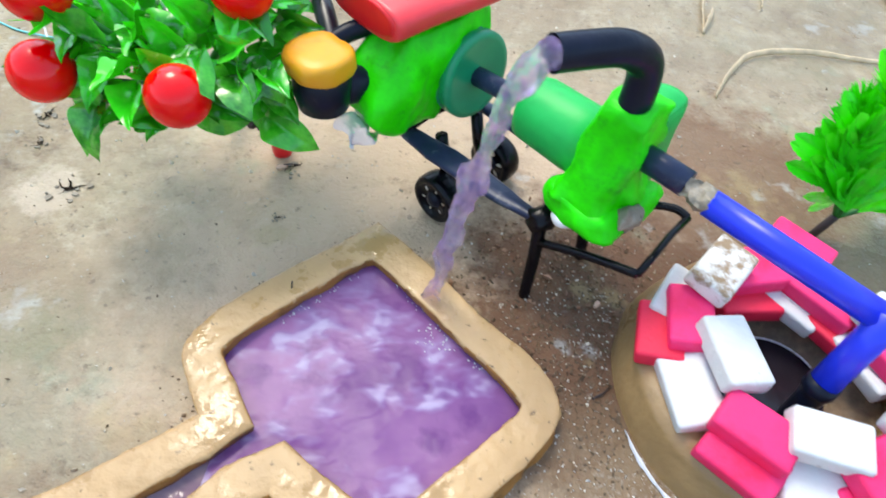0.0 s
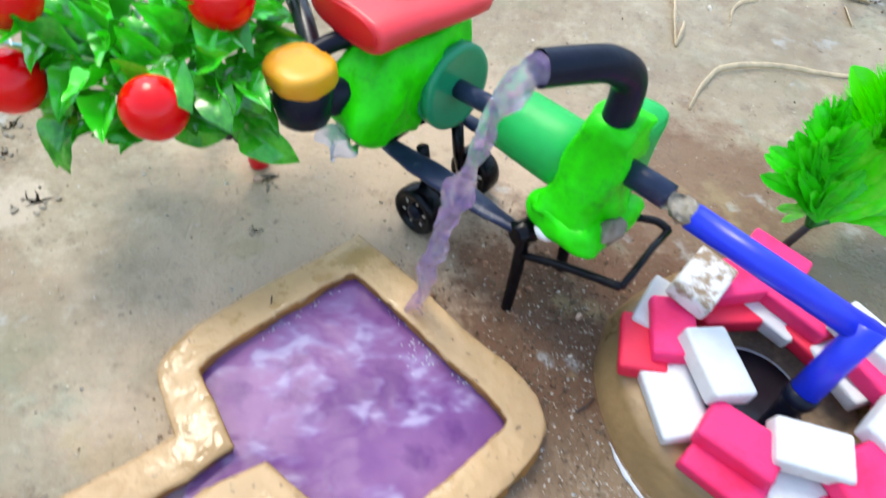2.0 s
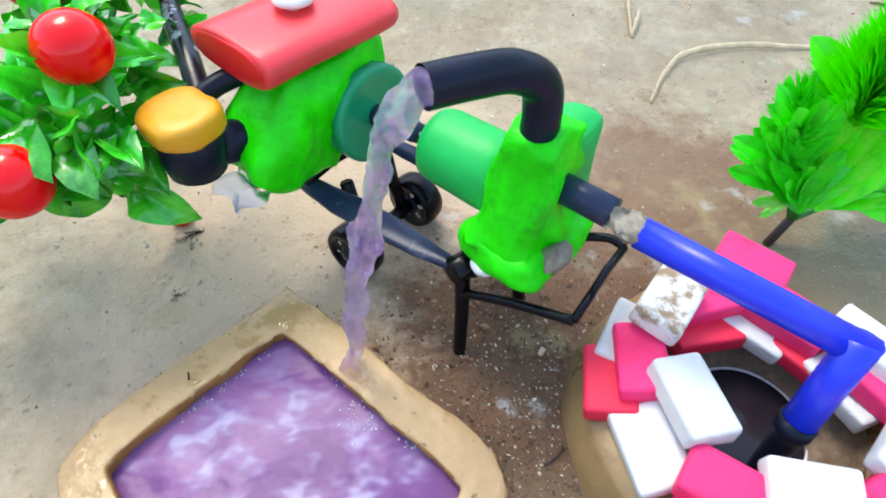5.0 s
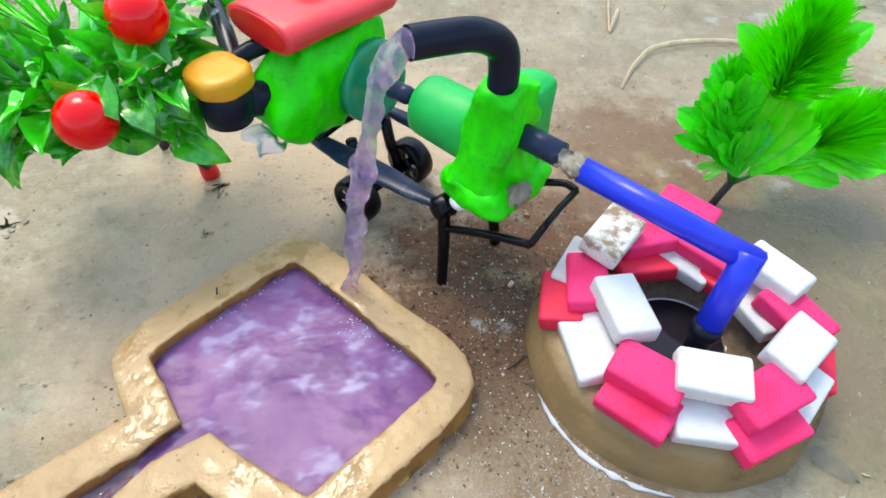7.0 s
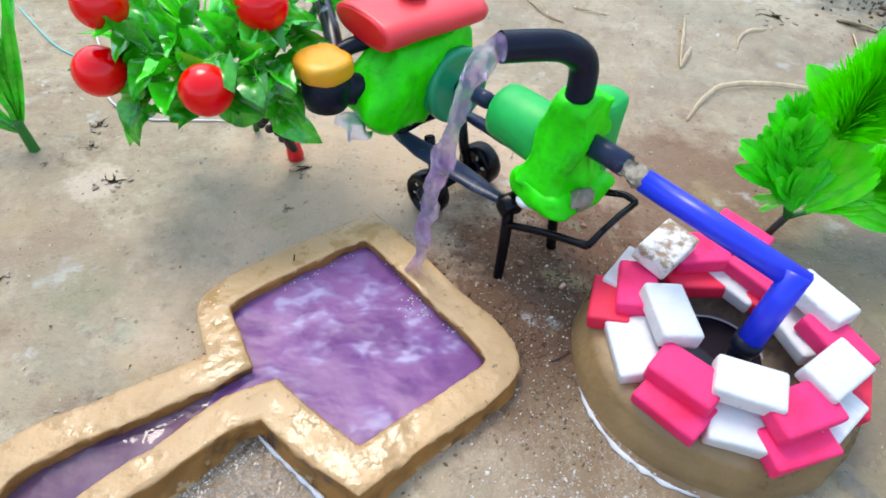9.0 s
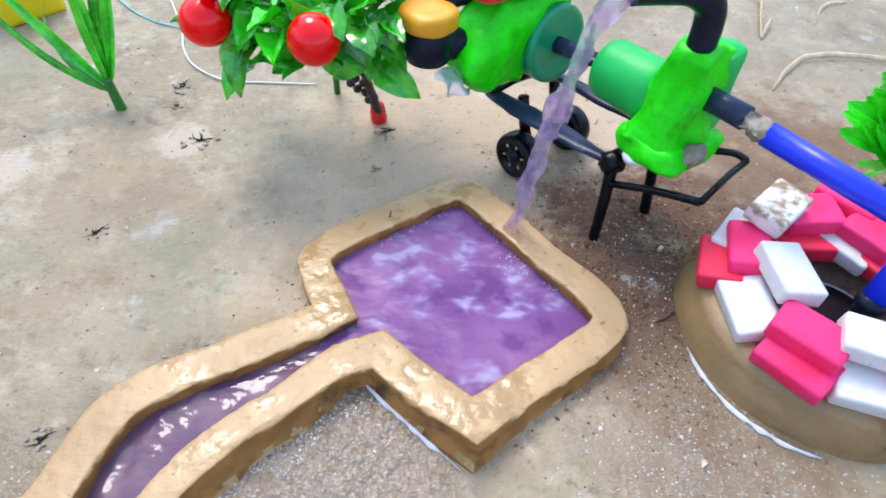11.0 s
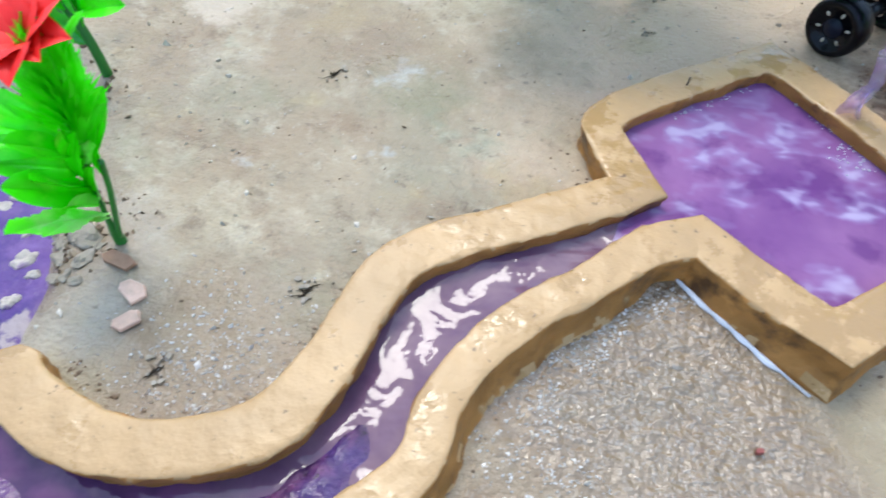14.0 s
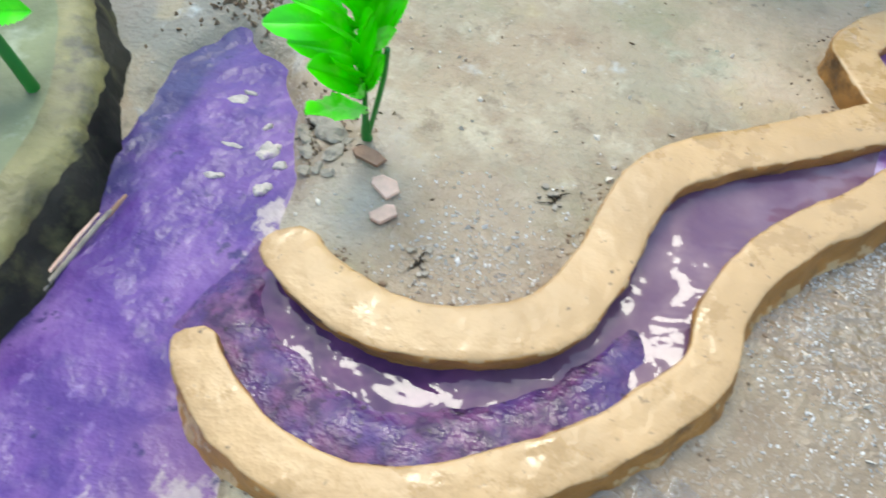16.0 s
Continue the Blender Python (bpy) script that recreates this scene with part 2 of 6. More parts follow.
def stream_material():
    """Cloudy violet water over mud: darker blue towards the bank, pinkish where it thins out, with pale mud breaking
    through.
    """
    m = bpy.data.materials.new("purple mud water")
    m.use_nodes = True
    n, l = m.node_tree.nodes, m.node_tree.links
    p = n["Principled BSDF"]
    geo = n.new("ShaderNodeNewGeometry")
    xyz = n.new("ShaderNodeSeparateXYZ")
    l.new(geo.outputs["Position"], xyz.inputs[0])

    def layer(below, colour, scale, lo, hi, most, along=None):
        t = n.new("ShaderNodeTexNoise")
        t.inputs["Scale"].default_value, t.inputs["Detail"].default_value, t.inputs["Roughness"].default_value = scale, 7, 0.62
        l.new(geo.outputs["Position"], t.inputs["Vector"])
        value = t.outputs["Fac"]
        if along:
            g, add = n.new("ShaderNodeMapRange"), n.new("ShaderNodeMath")
            g.inputs["From Min"].default_value, g.inputs["From Max"].default_value = along
            g.inputs["To Min"].default_value, g.inputs["To Max"].default_value = -0.35, 0.35
            l.new(xyz.outputs["X"], g.inputs["Value"])
            l.new(value, add.inputs[0])
            l.new(g.outputs["Result"], add.inputs[1])
            value = add.outputs[0]
        r, x = n.new("ShaderNodeMapRange"), n.new("ShaderNodeMix")
        r.inputs["From Min"].default_value, r.inputs["From Max"].default_value, r.inputs["To Max"].default_value = lo, hi, most
        l.new(value, r.inputs["Value"])
        x.data_type = "RGBA"
        l.new(r.outputs["Result"], x.inputs["Factor"])
        if isinstance(below, tuple):
            x.inputs["A"].default_value = (*below, 1)
        else:
            l.new(below, x.inputs["A"])
        x.inputs["B"].default_value = (*colour, 1)
        return x.outputs["Result"]

    c = layer((0.105, 0.047, 0.205), (0.172, 0.080, 0.248), 14, 0.40, 0.62, 1.0)
    c = layer(c, (0.058, 0.030, 0.150), 11, 0.46, 0.60, 0.75)
    c = layer(c, (0.060, 0.030, 0.150), 34, 0.52, 0.64, 0.8)
    c = layer(c, (0.225, 0.125, 0.300), 24, 0.54, 0.68, 0.75)
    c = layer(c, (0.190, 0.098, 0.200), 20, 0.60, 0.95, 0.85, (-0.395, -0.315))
    # dark blue towards the bank
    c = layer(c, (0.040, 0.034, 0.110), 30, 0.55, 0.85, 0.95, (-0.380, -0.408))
    c = layer(c, (0.400, 0.320, 0.290), 52, 0.68, 0.75, 0.85, (-0.425, -0.285))
    c = layer(c, (0.036, 0.026, 0.095), 95, 0.62, 0.68, 0.85)
    c = layer(c, (0.230, 0.155, 0.310), 130, 0.62, 0.70, 0.6)
    l.new(c, p.inputs["Base Color"])
    p.inputs["Roughness"].default_value, p.inputs["IOR"].default_value = 0.22, 1.33
    b, h = n.new("ShaderNodeBump"), n.new("ShaderNodeTexNoise")
    h.inputs["Scale"].default_value, h.inputs["Detail"].default_value = 110, 7
    l.new(geo.outputs["Position"], h.inputs["Vector"])
    l.new(h.outputs["Fac"], b.inputs["Height"])
    b.inputs["Strength"].default_value, b.inputs["Distance"].default_value = 0.45, 0.004
    l.new(b.outputs["Normal"], p.inputs["Normal"])
    return m


def water_tools(name, rough, ior):
    """A fresh water material, with helpers that read noise and blend colours by the place in the yard."""
    m = bpy.data.materials.new(name)
    m.use_nodes = True
    n, l = m.node_tree.nodes, m.node_tree.links
    p = n["Principled BSDF"]
    p.inputs["Roughness"].default_value, p.inputs["IOR"].default_value = rough, ior
    geo = n.new("ShaderNodeNewGeometry")

    def field(scale, detail=3, distort=0.0, squash=(1, 1, 1)):
        t, w = n.new("ShaderNodeTexNoise"), n.new("ShaderNodeMapping")
        w.inputs["Scale"].default_value = squash
        l.new(geo.outputs["Position"], w.inputs["Vector"])
        l.new(w.outputs["Vector"], t.inputs["Vector"])
        t.inputs["Scale"].default_value, t.inputs["Detail"].default_value, t.inputs["Distortion"].default_value = scale, detail, distort
        return t.outputs["Fac"]

    def span(value, a, b, lo=0.0, hi=1.0):
        r = n.new("ShaderNodeMapRange")
        for key, v in (("From Min", a), ("From Max", b), ("To Min", lo), ("To Max", hi)):
            r.inputs[key].default_value = v
        l.new(value, r.inputs["Value"])
        return r.outputs["Result"]

    def along(axis):
        x = n.new("ShaderNodeSeparateXYZ")
        l.new(geo.outputs["Position"], x.inputs[0])
        return x.outputs[axis]

    def sums(a, b, how="ADD"):
        x = n.new("ShaderNodeMath")
        x.operation = how
        for k, v in enumerate((a, b)):
            if isinstance(v, float):
                x.inputs[k].default_value = v
            else:
                l.new(v, x.inputs[k])
        return x.outputs[0]

    def blend(fac, a, b):
        x = n.new("ShaderNodeMix")
        x.data_type = "RGBA"
        l.new(fac, x.inputs["Factor"])
        for key, v in (("A", a), ("B", b)):
            if isinstance(v, tuple):
                x.inputs[key].default_value = (*v, 1)
            else:
                l.new(v, x.inputs[key])
        return x.outputs["Result"]

    def finish(colour, height, strength, depth, rough_by=None):
        l.new(colour, p.inputs["Base Color"])
        b = n.new("ShaderNodeBump")
        b.inputs["Strength"].default_value, b.inputs["Distance"].default_value = strength, depth
        l.new(height, b.inputs["Height"])
        l.new(b.outputs["Normal"], p.inputs["Normal"])
        if rough_by:
            l.new(rough_by, p.inputs["Roughness"])
        return m

    return field, span, along, sums, blend, finish


def pond_material():
    """Cloudy purple water rippled by the jet, with sky reflections painted on as pale rows."""
    field, span, along, sums, blend, finish = water_tools("purple water", 0.20, 1.20)
    c = blend(span(field(16, 4), 0.38, 0.62), (0.168, 0.060, 0.200), (0.285, 0.130, 0.275))
    c = blend(span(field(46, 4), 0.52, 0.66, 0, 0.7), c, (0.115, 0.034, 0.155))
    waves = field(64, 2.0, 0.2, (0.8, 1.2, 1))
    # pale bands: sky reflected in the ripples, painted into the base colour
    sky_caps = sums(sums(waves, sums(field(20, 2), 0.6, "MULTIPLY")), span(along("Y"), 0.10, 0.20, -0.035, 0.025))
    c = blend(span(sky_caps, 0.81, 0.97, 0, 0.60), c, (0.320, 0.230, 0.410))
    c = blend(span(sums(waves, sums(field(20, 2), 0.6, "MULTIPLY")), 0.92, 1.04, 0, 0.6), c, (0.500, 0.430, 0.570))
    return finish(c, sums(waves, sums(field(150, 2), 0.12, "MULTIPLY")), 0.20, 0.005)


def channel_material():
    """Thin water over dyed mud: pinkish grey up the channel, dark violet and grainy towards its mouth."""
    field, span, along, sums, blend, finish = water_tools("shallow purple-brown water", 0.02, 1.43)
    c = blend(span(field(34, 5), 0.40, 0.62), (0.125, 0.060, 0.105), (0.195, 0.115, 0.150))
    low = span(sums(along("X"), sums(field(22, 4), 0.10, "MULTIPLY")), -0.200, -0.130, 1, 0)
    c = blend(low, c, blend(span(field(60, 5), 0.4, 0.6), (0.115, 0.042, 0.110), (0.060, 0.022, 0.075)))
    ripples = field(44, 2.2, 0.3, (0.7, 1.2, 1))
    return finish(c, sums(ripples, sums(field(110, 2), 0.30, "MULTIPLY")), 0.42, 0.0045)


def bed_material():
    """Dyed mud laid bare at the channel's mouth: dark violet, full of coarse grains."""
    field, span, along, sums, blend, finish = water_tools("violet mud", 0.38, 1.40)
    grains = field(190, 6)
    c = blend(span(grains, 0.34, 0.62), (0.165, 0.060, 0.140), (0.045, 0.016, 0.060))
    c = blend(span(field(52, 6), 0.42, 0.70, 0, 0.85), c, (0.064, 0.034, 0.150))
    c = blend(span(field(320, 3), 0.62, 0.70, 0, 0.8), c, (0.018, 0.010, 0.020))
    return finish(c, sums(grains, field(420, 2)), 0.42, 0.0016, span(field(90, 3), 0.40, 0.62, 0.55, 0.16))


CRACK = shader("dark crack", (0.022, 0.016, 0.011), 0.95, spread=0.3, bump=0, ior=1.1)
MUD = mud_material()
# for the added unseen walls: pale, so that they bounce fill light
LIGHT_WALL = shader("pale added wall", (0.46, 0.41, 0.35), 0.8, spread=0.2, grain=4, bump=0.3, bump_scale=30, bump_depth=0.005)
CLAY = shader("smoothed wet clay", (0.480, 0.295, 0.132), 0.42, spread=0.14, grain=30, stain=(0.400, 0.240, 0.100), stain_size=34, stain_lo=0.50, stain_hi=0.58,
              bump=0.52, bump_scale=150, bump_depth=0.0018, bump_detail=3.0, rough_to=0.10, ior=1.5, marks=(0.17, 0.10, 0.048), marks_size=210, marks_lo=0.64, marks_hi=0.70)
# wet cut clay, its colour also darkened with painted shade
CLAY_CUT_SHADE = shader("cut side of wet clay with painted shade", (0.370, 0.170, 0.046), 0.55, spread=0.25, grain=60, stain=(0.105, 0.050, 0.020), stain_size=45, stain_lo=0.52, stain_hi=0.66,
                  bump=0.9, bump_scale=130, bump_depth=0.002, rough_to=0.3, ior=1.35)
WELL_CLAY = shader("brown clay", (0.310, 0.190, 0.080), 0.42, spread=0.2, grain=40, stain=(0.155, 0.088, 0.037), stain_size=20, stain_lo=0.45, stain_hi=0.64, bump=0.6, bump_scale=110, bump_depth=0.002, rough_to=0.22)
WELL_SOIL = shader("dark wet soil", (0.215, 0.140, 0.078), 0.5, spread=0.45, grain=90, stain=(0.09, 0.055, 0.03), stain_size=40, bump=0.9, bump_scale=120, bump_depth=0.003)
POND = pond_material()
CHANNEL = channel_material()
BED = bed_material()
BANK_SIDE = shader("near-black earth", (0.028, 0.025, 0.018), 0.6, spread=0.5, grain=50, stain=(0.100, 0.092, 0.042), stain_size=30, stain_lo=0.54, bump=0.8, bump_scale=90, bump_depth=0.003, ior=1.25)
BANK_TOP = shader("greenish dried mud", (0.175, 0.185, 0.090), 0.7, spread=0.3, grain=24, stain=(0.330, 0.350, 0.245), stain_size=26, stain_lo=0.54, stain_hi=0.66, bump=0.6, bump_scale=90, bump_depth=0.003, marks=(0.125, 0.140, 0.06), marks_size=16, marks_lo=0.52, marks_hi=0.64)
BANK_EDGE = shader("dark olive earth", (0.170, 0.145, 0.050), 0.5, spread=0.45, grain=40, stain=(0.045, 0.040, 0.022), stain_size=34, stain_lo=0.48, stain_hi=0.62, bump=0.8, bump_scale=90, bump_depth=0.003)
STREAM = stream_material()
WELL_WATER = shader("dark well water", (0.020, 0.016, 0.022), 0.06, bump=0.15, bump_scale=60, bump_depth=0.002, ior=1.35)
# thin water made near-white and opaque: sky glare put into its colour
FILM_GLARE = shader("water film with painted sky glare", (0.66, 0.66, 0.68), 0.05, spread=0.08, bump=0.2, bump_scale=120, bump_depth=0.0015, ior=1.45)
CLEAR = shader("clear water", (0.9, 0.9, 0.9), 0.03, transmission=0.95, spread=0.02, bump=0.3, bump_scale=90, bump_depth=0.002, ior=1.33)
JET = shader("falling water", (0.66, 0.47, 0.98), 0.03, transmission=0.80, alpha=0.70, spread=0.2, grain=150, stain=(0.93, 0.90, 1.0), stain_size=80, stain_lo=0.50, stain_hi=0.60, bump=1.0, bump_scale=110, bump_depth=0.004, ior=1.25)
# glossy wet grains, paled so their colour also carries sky glints
GLINT_GRIT = shader("wet sandy grains with painted glints", (0.60, 0.56, 0.50), 0.08, spread=0.35, grain=200, bump=0)
RUST = shader("brick-red crumb", (0.26, 0.06, 0.045), 0.6, spread=0.2)
GREEN = shader("green modelling clay", (0.004, 0.72, 0.004), 0.42, spread=0.22, grain=90, stain=(0.003, 0.40, 0.006), stain_size=45, stain_lo=0.54, bump=0.4, bump_scale=150, bump_depth=0.0015, ior=1.35)
EMERALD = shader("emerald plastic", (0.005, 0.30, 0.135), 0.36, spread=0.07, grain=60, bump=0.08, bump_scale=200)
MINT = shader("bright green clay", (0.003, 0.46, 0.085), 0.42, spread=0.12, grain=60, bump=0.25, bump_scale=160, bump_depth=0.001, ior=1.4)
TANK_RED = shader("red soft plastic", (0.88, 0.05, 0.06), 0.33, spread=0.08, grain=40, bump=0.15, bump_scale=120, bump_depth=0.001)
TANK_END = shader("bright red plastic", (0.80, 0.012, 0.02), 0.4, spread=0.06, bump=0.1)
WHITE = shader("white plastic", (0.82, 0.82, 0.80), 0.4, spread=0.03, bump=0.1)
YELLOW = shader("amber yellow plastic", (0.88, 0.40, 0.018), 0.38, spread=0.08, grain=50, stain=(0.80, 0.28, 0.01), stain_size=40, bump=0.15, bump_scale=160)
BLACK = shader("black plastic", (0.003, 0.003, 0.005), 0.26, spread=0.3, stain=(0.03, 0.026, 0.022), stain_size=120, stain_lo=0.64, stain_hi=0.72, bump=0.4, bump_scale=160, ior=1.3)
SLATE = shader("blue-black plastic", (0.022, 0.032, 0.070), 0.30, spread=0.25, stain=(0.12, 0.135, 0.17), stain_size=80, stain_lo=0.58, stain_hi=0.75, bump=0.3, bump_scale=180, ior=1.33)
NAVY = shader("dark navy plastic", (0.005, 0.008, 0.020), 0.33, spread=0.25, stain=(0.025, 0.028, 0.04), stain_size=70, stain_lo=0.62, stain_hi=0.75, bump=0.35, bump_scale=120, ior=1.3)
DOTS = shader("black tube with pale spots", (0.010, 0.010, 0.016), 0.3, spread=0.2, stain=(0.50, 0.52, 0.58), stain_size=75, stain_lo=0.57, stain_hi=0.61, bump=0.1)
BLUE = shader("royal blue plastic", (0.008, 0.035, 0.72), 0.3, spread=0.06, grain=50, bump=0.1, bump_scale=200)
RED_FRUIT = shader("glossy red", (0.93, 0.000, 0.003), 0.07, spread=0.06, grain=30, stain=(0.72, 0.30, 0.22), stain_size=170, stain_lo=0.70, stain_hi=0.74, bump=0.16, bump_scale=70, bump_depth=0.003, ior=1.46)
LEAF = shader("glossy artificial leaf", (0.022, 0.50, 0.014), 0.16, spread=0.5, grain=60, stain=(0.16, 0.80, 0.06), stain_size=24, stain_lo=0.48, stain_hi=0.66, bump=0.4, bump_scale=90, bump_depth=0.0016, random_tint=0.6, ior=1.55, coat=0.4, translucent=0.10)
LEAF_LIGHT = shader("light green plastic leaf", (0.060, 0.84, 0.008), 0.36, spread=0.18, grain=60, stain=(0.24, 0.95, 0.05), stain_size=45, stain_lo=0.55, stain_hi=0.75, bump=0.2, bump_scale=160, random_tint=0.10, translucent=0.18)
LEAF_TIP = shader("pale green plastic leaf", (0.34, 0.92, 0.16), 0.40, spread=0.2, grain=80, stain=(0.10, 0.88, 0.01), stain_size=40, stain_lo=0.45, stain_hi=0.58, bump=0.2, random_tint=0.10, translucent=0.18)
FERN = shader("fern green plastic", (0.012, 0.70, 0.014), 0.34, spread=0.3, grain=50, stain=(0.07, 0.88, 0.035), stain_size=40, bump=0.2, random_tint=0.14, translucent=0.18)
STEM = shader("green stem", (0.018, 0.19, 0.025), 0.4, spread=0.2)
STEM_DARK = shader("dark twig", (0.035, 0.02, 0.018), 0.5, spread=0.3)
PINK = shader("pink petals", (0.80, 0.10, 0.42), 0.45, spread=0.12)
PETAL_RED = shader("red petals", (0.86, 0.010, 0.006), 0.55, spread=0.12)
BRICK_WHITE = shader("white foam", (0.70, 0.70, 0.69), 0.7, spread=0.04, grain=120, stain=(0.62, 0.61, 0.59), stain_size=40, stain_lo=0.56, stain_hi=0.8, bump=0.7, bump_scale=300, bump_depth=0.001, random_tint=0.05, marks=(0.42, 0.36, 0.30), marks_size=150, marks_lo=0.68, marks_hi=0.74)
BRICK_DIRTY = shader("white foam with spilt soil", (0.76, 0.74, 0.70), 0.75, spread=0.05, grain=120, stain=(0.33, 0.22, 0.13), stain_size=85, stain_lo=0.47, stain_hi=0.58, bump=0.6, bump_scale=420, bump_depth=0.001)
BRICK_PINK = shader("hot pink foam", (0.98, 0.040, 0.185), 0.6, spread=0.06, grain=60, stain=(0.92, 0.02, 0.10), stain_size=30, bump=0.5, bump_scale=300, bump_depth=0.001, random_tint=0.10, ior=1.35)
BRICK_RED = shader("crimson foam", (0.88, 0.018, 0.07), 0.6, spread=0.08, grain=60, stain=(0.74, 0.01, 0.04), stain_size=30, bump=0.4, bump_scale=380, bump_depth=0.0008, random_tint=0.08)
STRAW = shader("dry straw", (0.62, 0.48, 0.30), 0.6, spread=0.2, grain=120, bump=0.4, bump_scale=300)
CHIP = shader("pale terracotta chip", (0.74, 0.47, 0.33), 0.7, spread=0.2, grain=150, bump=0.5, bump_scale=300, random_tint=0.15)
WIRE_WHITE = shader("white wire", (0.75, 0.73, 0.72), 0.4, spread=0.03, bump=0)
WIRE_CYAN = shader("turquoise wire", (0.18, 0.62, 0.62), 0.4, spread=0.03, bump=0)
YELLOW_BOX = shader("yellow plastic", (0.86, 0.66, 0.01), 0.35, spread=0.05, bump=0.1)
PLASTIC = shader("clear crumpled film", (0.80, 0.80, 0.88), 0.2, transmission=0.6, spread=0.03, bump=0.5, bump_scale=200, bump_depth=0.002, ior=1.3)
BROWN_CHIP = shader("brown baked clay", (0.30, 0.165, 0.095), 0.7, spread=0.3, grain=150, bump=0.6, bump_scale=300)
SOIL = shader("dark crumbs of soil", (0.13, 0.085, 0.05), 0.8, spread=0.4, grain=150, bump=0.6, bump_scale=300, random_tint=0.4)
PEBBLE = shader("pale grit", (0.52, 0.46, 0.37), 0.7, spread=0.3, grain=150, bump=0.5, bump_scale=300, random_tint=0.3)
FLAKE = shader("pale dried mud", (0.47, 0.40, 0.33), 0.65, spread=0.3, grain=150, stain=(0.24, 0.15, 0.24), stain_size=130, stain_lo=0.52, stain_hi=0.62, bump=0.8, bump_scale=240, bump_depth=0.0015)
CRUST = shader("dried mud", (0.27, 0.225, 0.165), 0.6, spread=0.3, grain=120, stain=(0.40, 0.35, 0.28), stain_size=90, stain_lo=0.55, bump=0.8, bump_scale=200, bump_depth=0.002)

# ---- builders ----
ORIGIN = {}


def thing(name, at, label, category, group="", kind=""):
    ob = new(name)
    ob.location = at
    ORIGIN[ob.name] = Vector(at)
    ob.empty_display_size = 0.01
    return tagged(ob, label, category, group, kind)


def smooth(me, on=True):
    me.polygons.foreach_set("use_smooth", [on] * len(me.polygons))


def part(name, bm, material, parent, label="", flat=False):
    """Links a bmesh, built in world coordinates, as one mesh under a thing or a part."""
    me = bpy.data.meshes.new(name)
    bmesh.ops.recalc_face_normals(bm, faces=bm.faces)
    bm.to_mesh(me)
    bm.free()
    o = ORIGIN[parent.name]
    me.transform(Matrix.Translation(-o))
    smooth(me, not flat)
    me.materials.append(material)
    ob = new(name, me)
    ob.parent = parent
    ORIGIN[ob.name] = o
    return tagged(ob, label) if label else ob


def single(name, bm, material, label, category, group="", kind="", flat=False):
    """Links a bmesh as a top-level thing of one mesh, its origin at its base."""
    me = bpy.data.meshes.new(name)
    bmesh.ops.recalc_face_normals(bm, faces=bm.faces)
    bm.to_mesh(me)
    bm.free()
    co = np.array([v.co for v in me.vertices])
    o = Vector((*co[:, :2].mean(0), co[:, 2].min()))
    me.transform(Matrix.Translation(-o))
    smooth(me, not flat)
    me.materials.append(material)
    ob = new(name, me)
    ob.location = o
    return tagged(ob, label, category, group, kind)


def spline(points, steps=6, closed=False):
    """A Catmull-Rom line through the points."""
    p = [Vector(q) for q in points]
    n, out = len(p), []
    for i in range(n if closed else n - 1):
        a, b, c, d = (p[(i - 1) % n], p[i], p[(i + 1) % n], p[(i + 2) % n]) if closed else (p[max(i - 1, 0)], p[i], p[i + 1], p[min(i + 2, n - 1)])
        for k in range(steps):
            t = k / steps
            out.append(0.5 * (2 * b + (c - a) * t + (2 * a - 5 * b + 4 * c - d) * t * t + (3 * b - a - 3 * c + d) * t ** 3))
    return out if closed else out + [p[-1]]


def skin(bm, rings, closed=True, caps=True):
    """Faces between rings of points; each ring closed round."""
    vs = [[bm.verts.new(p) for p in r] for r in rings]
    for r, s in zip(vs, vs[1:]):
        n = len(r)
        for i in range(n if closed else n - 1):
            bm.faces.new((r[i], r[(i + 1) % n], s[(i + 1) % n], s[i]))
    if caps and closed:
        bm.faces.new(vs[0][::-1])
        bm.faces.new(vs[-1])
    return vs


def tube(bm, path, radius, seg=12, flat=1.0, caps=True):
    """A round bar along a path; radius a number or a function of the way gone, 0 to 1."""
    path = [Vector(p) for p in path]
    rings, up = [], None
    for i, p in enumerate(path):
        d = (path[min(i + 1, len(path) - 1)] - path[max(i - 1, 0)]).normalized()
        if up is None:
            up = d.orthogonal().normalized()
        side = d.cross(up).normalized()
        up = side.cross(d).normalized()
        r = radius(i / (len(path) - 1)) if callable(radius) else radius
        rings.append([p + r * (math.cos(a) * side + flat * math.sin(a) * up) for a in (2 * math.pi * k / seg for k in range(seg))])
    skin(bm, rings, caps=caps)
    return bm


def turned(bm, start, axis, profile, seg=28, facets=0.0):
    """A lathe-turned form: profile of (way along the axis, radius)."""
    axis = Vector(axis).normalized()
    x = axis.orthogonal().normalized()
    y = axis.cross(x)
    skin(bm, [[Vector(start) + axis * h + r * (math.cos(a) * x + math.sin(a) * y) for a in (2 * math.pi * k / seg for k in range(seg))] for h, r in profile])
    return bm


def rough_up(bm, amount, scale, seed=0.0):
    """Makes a form uneven, as if pressed by hand."""
    for v in bm.verts:
        v.co += amount * noise.noise_vector(v.co * scale + Vector((seed, seed * 1.7, -seed)))
    return bm


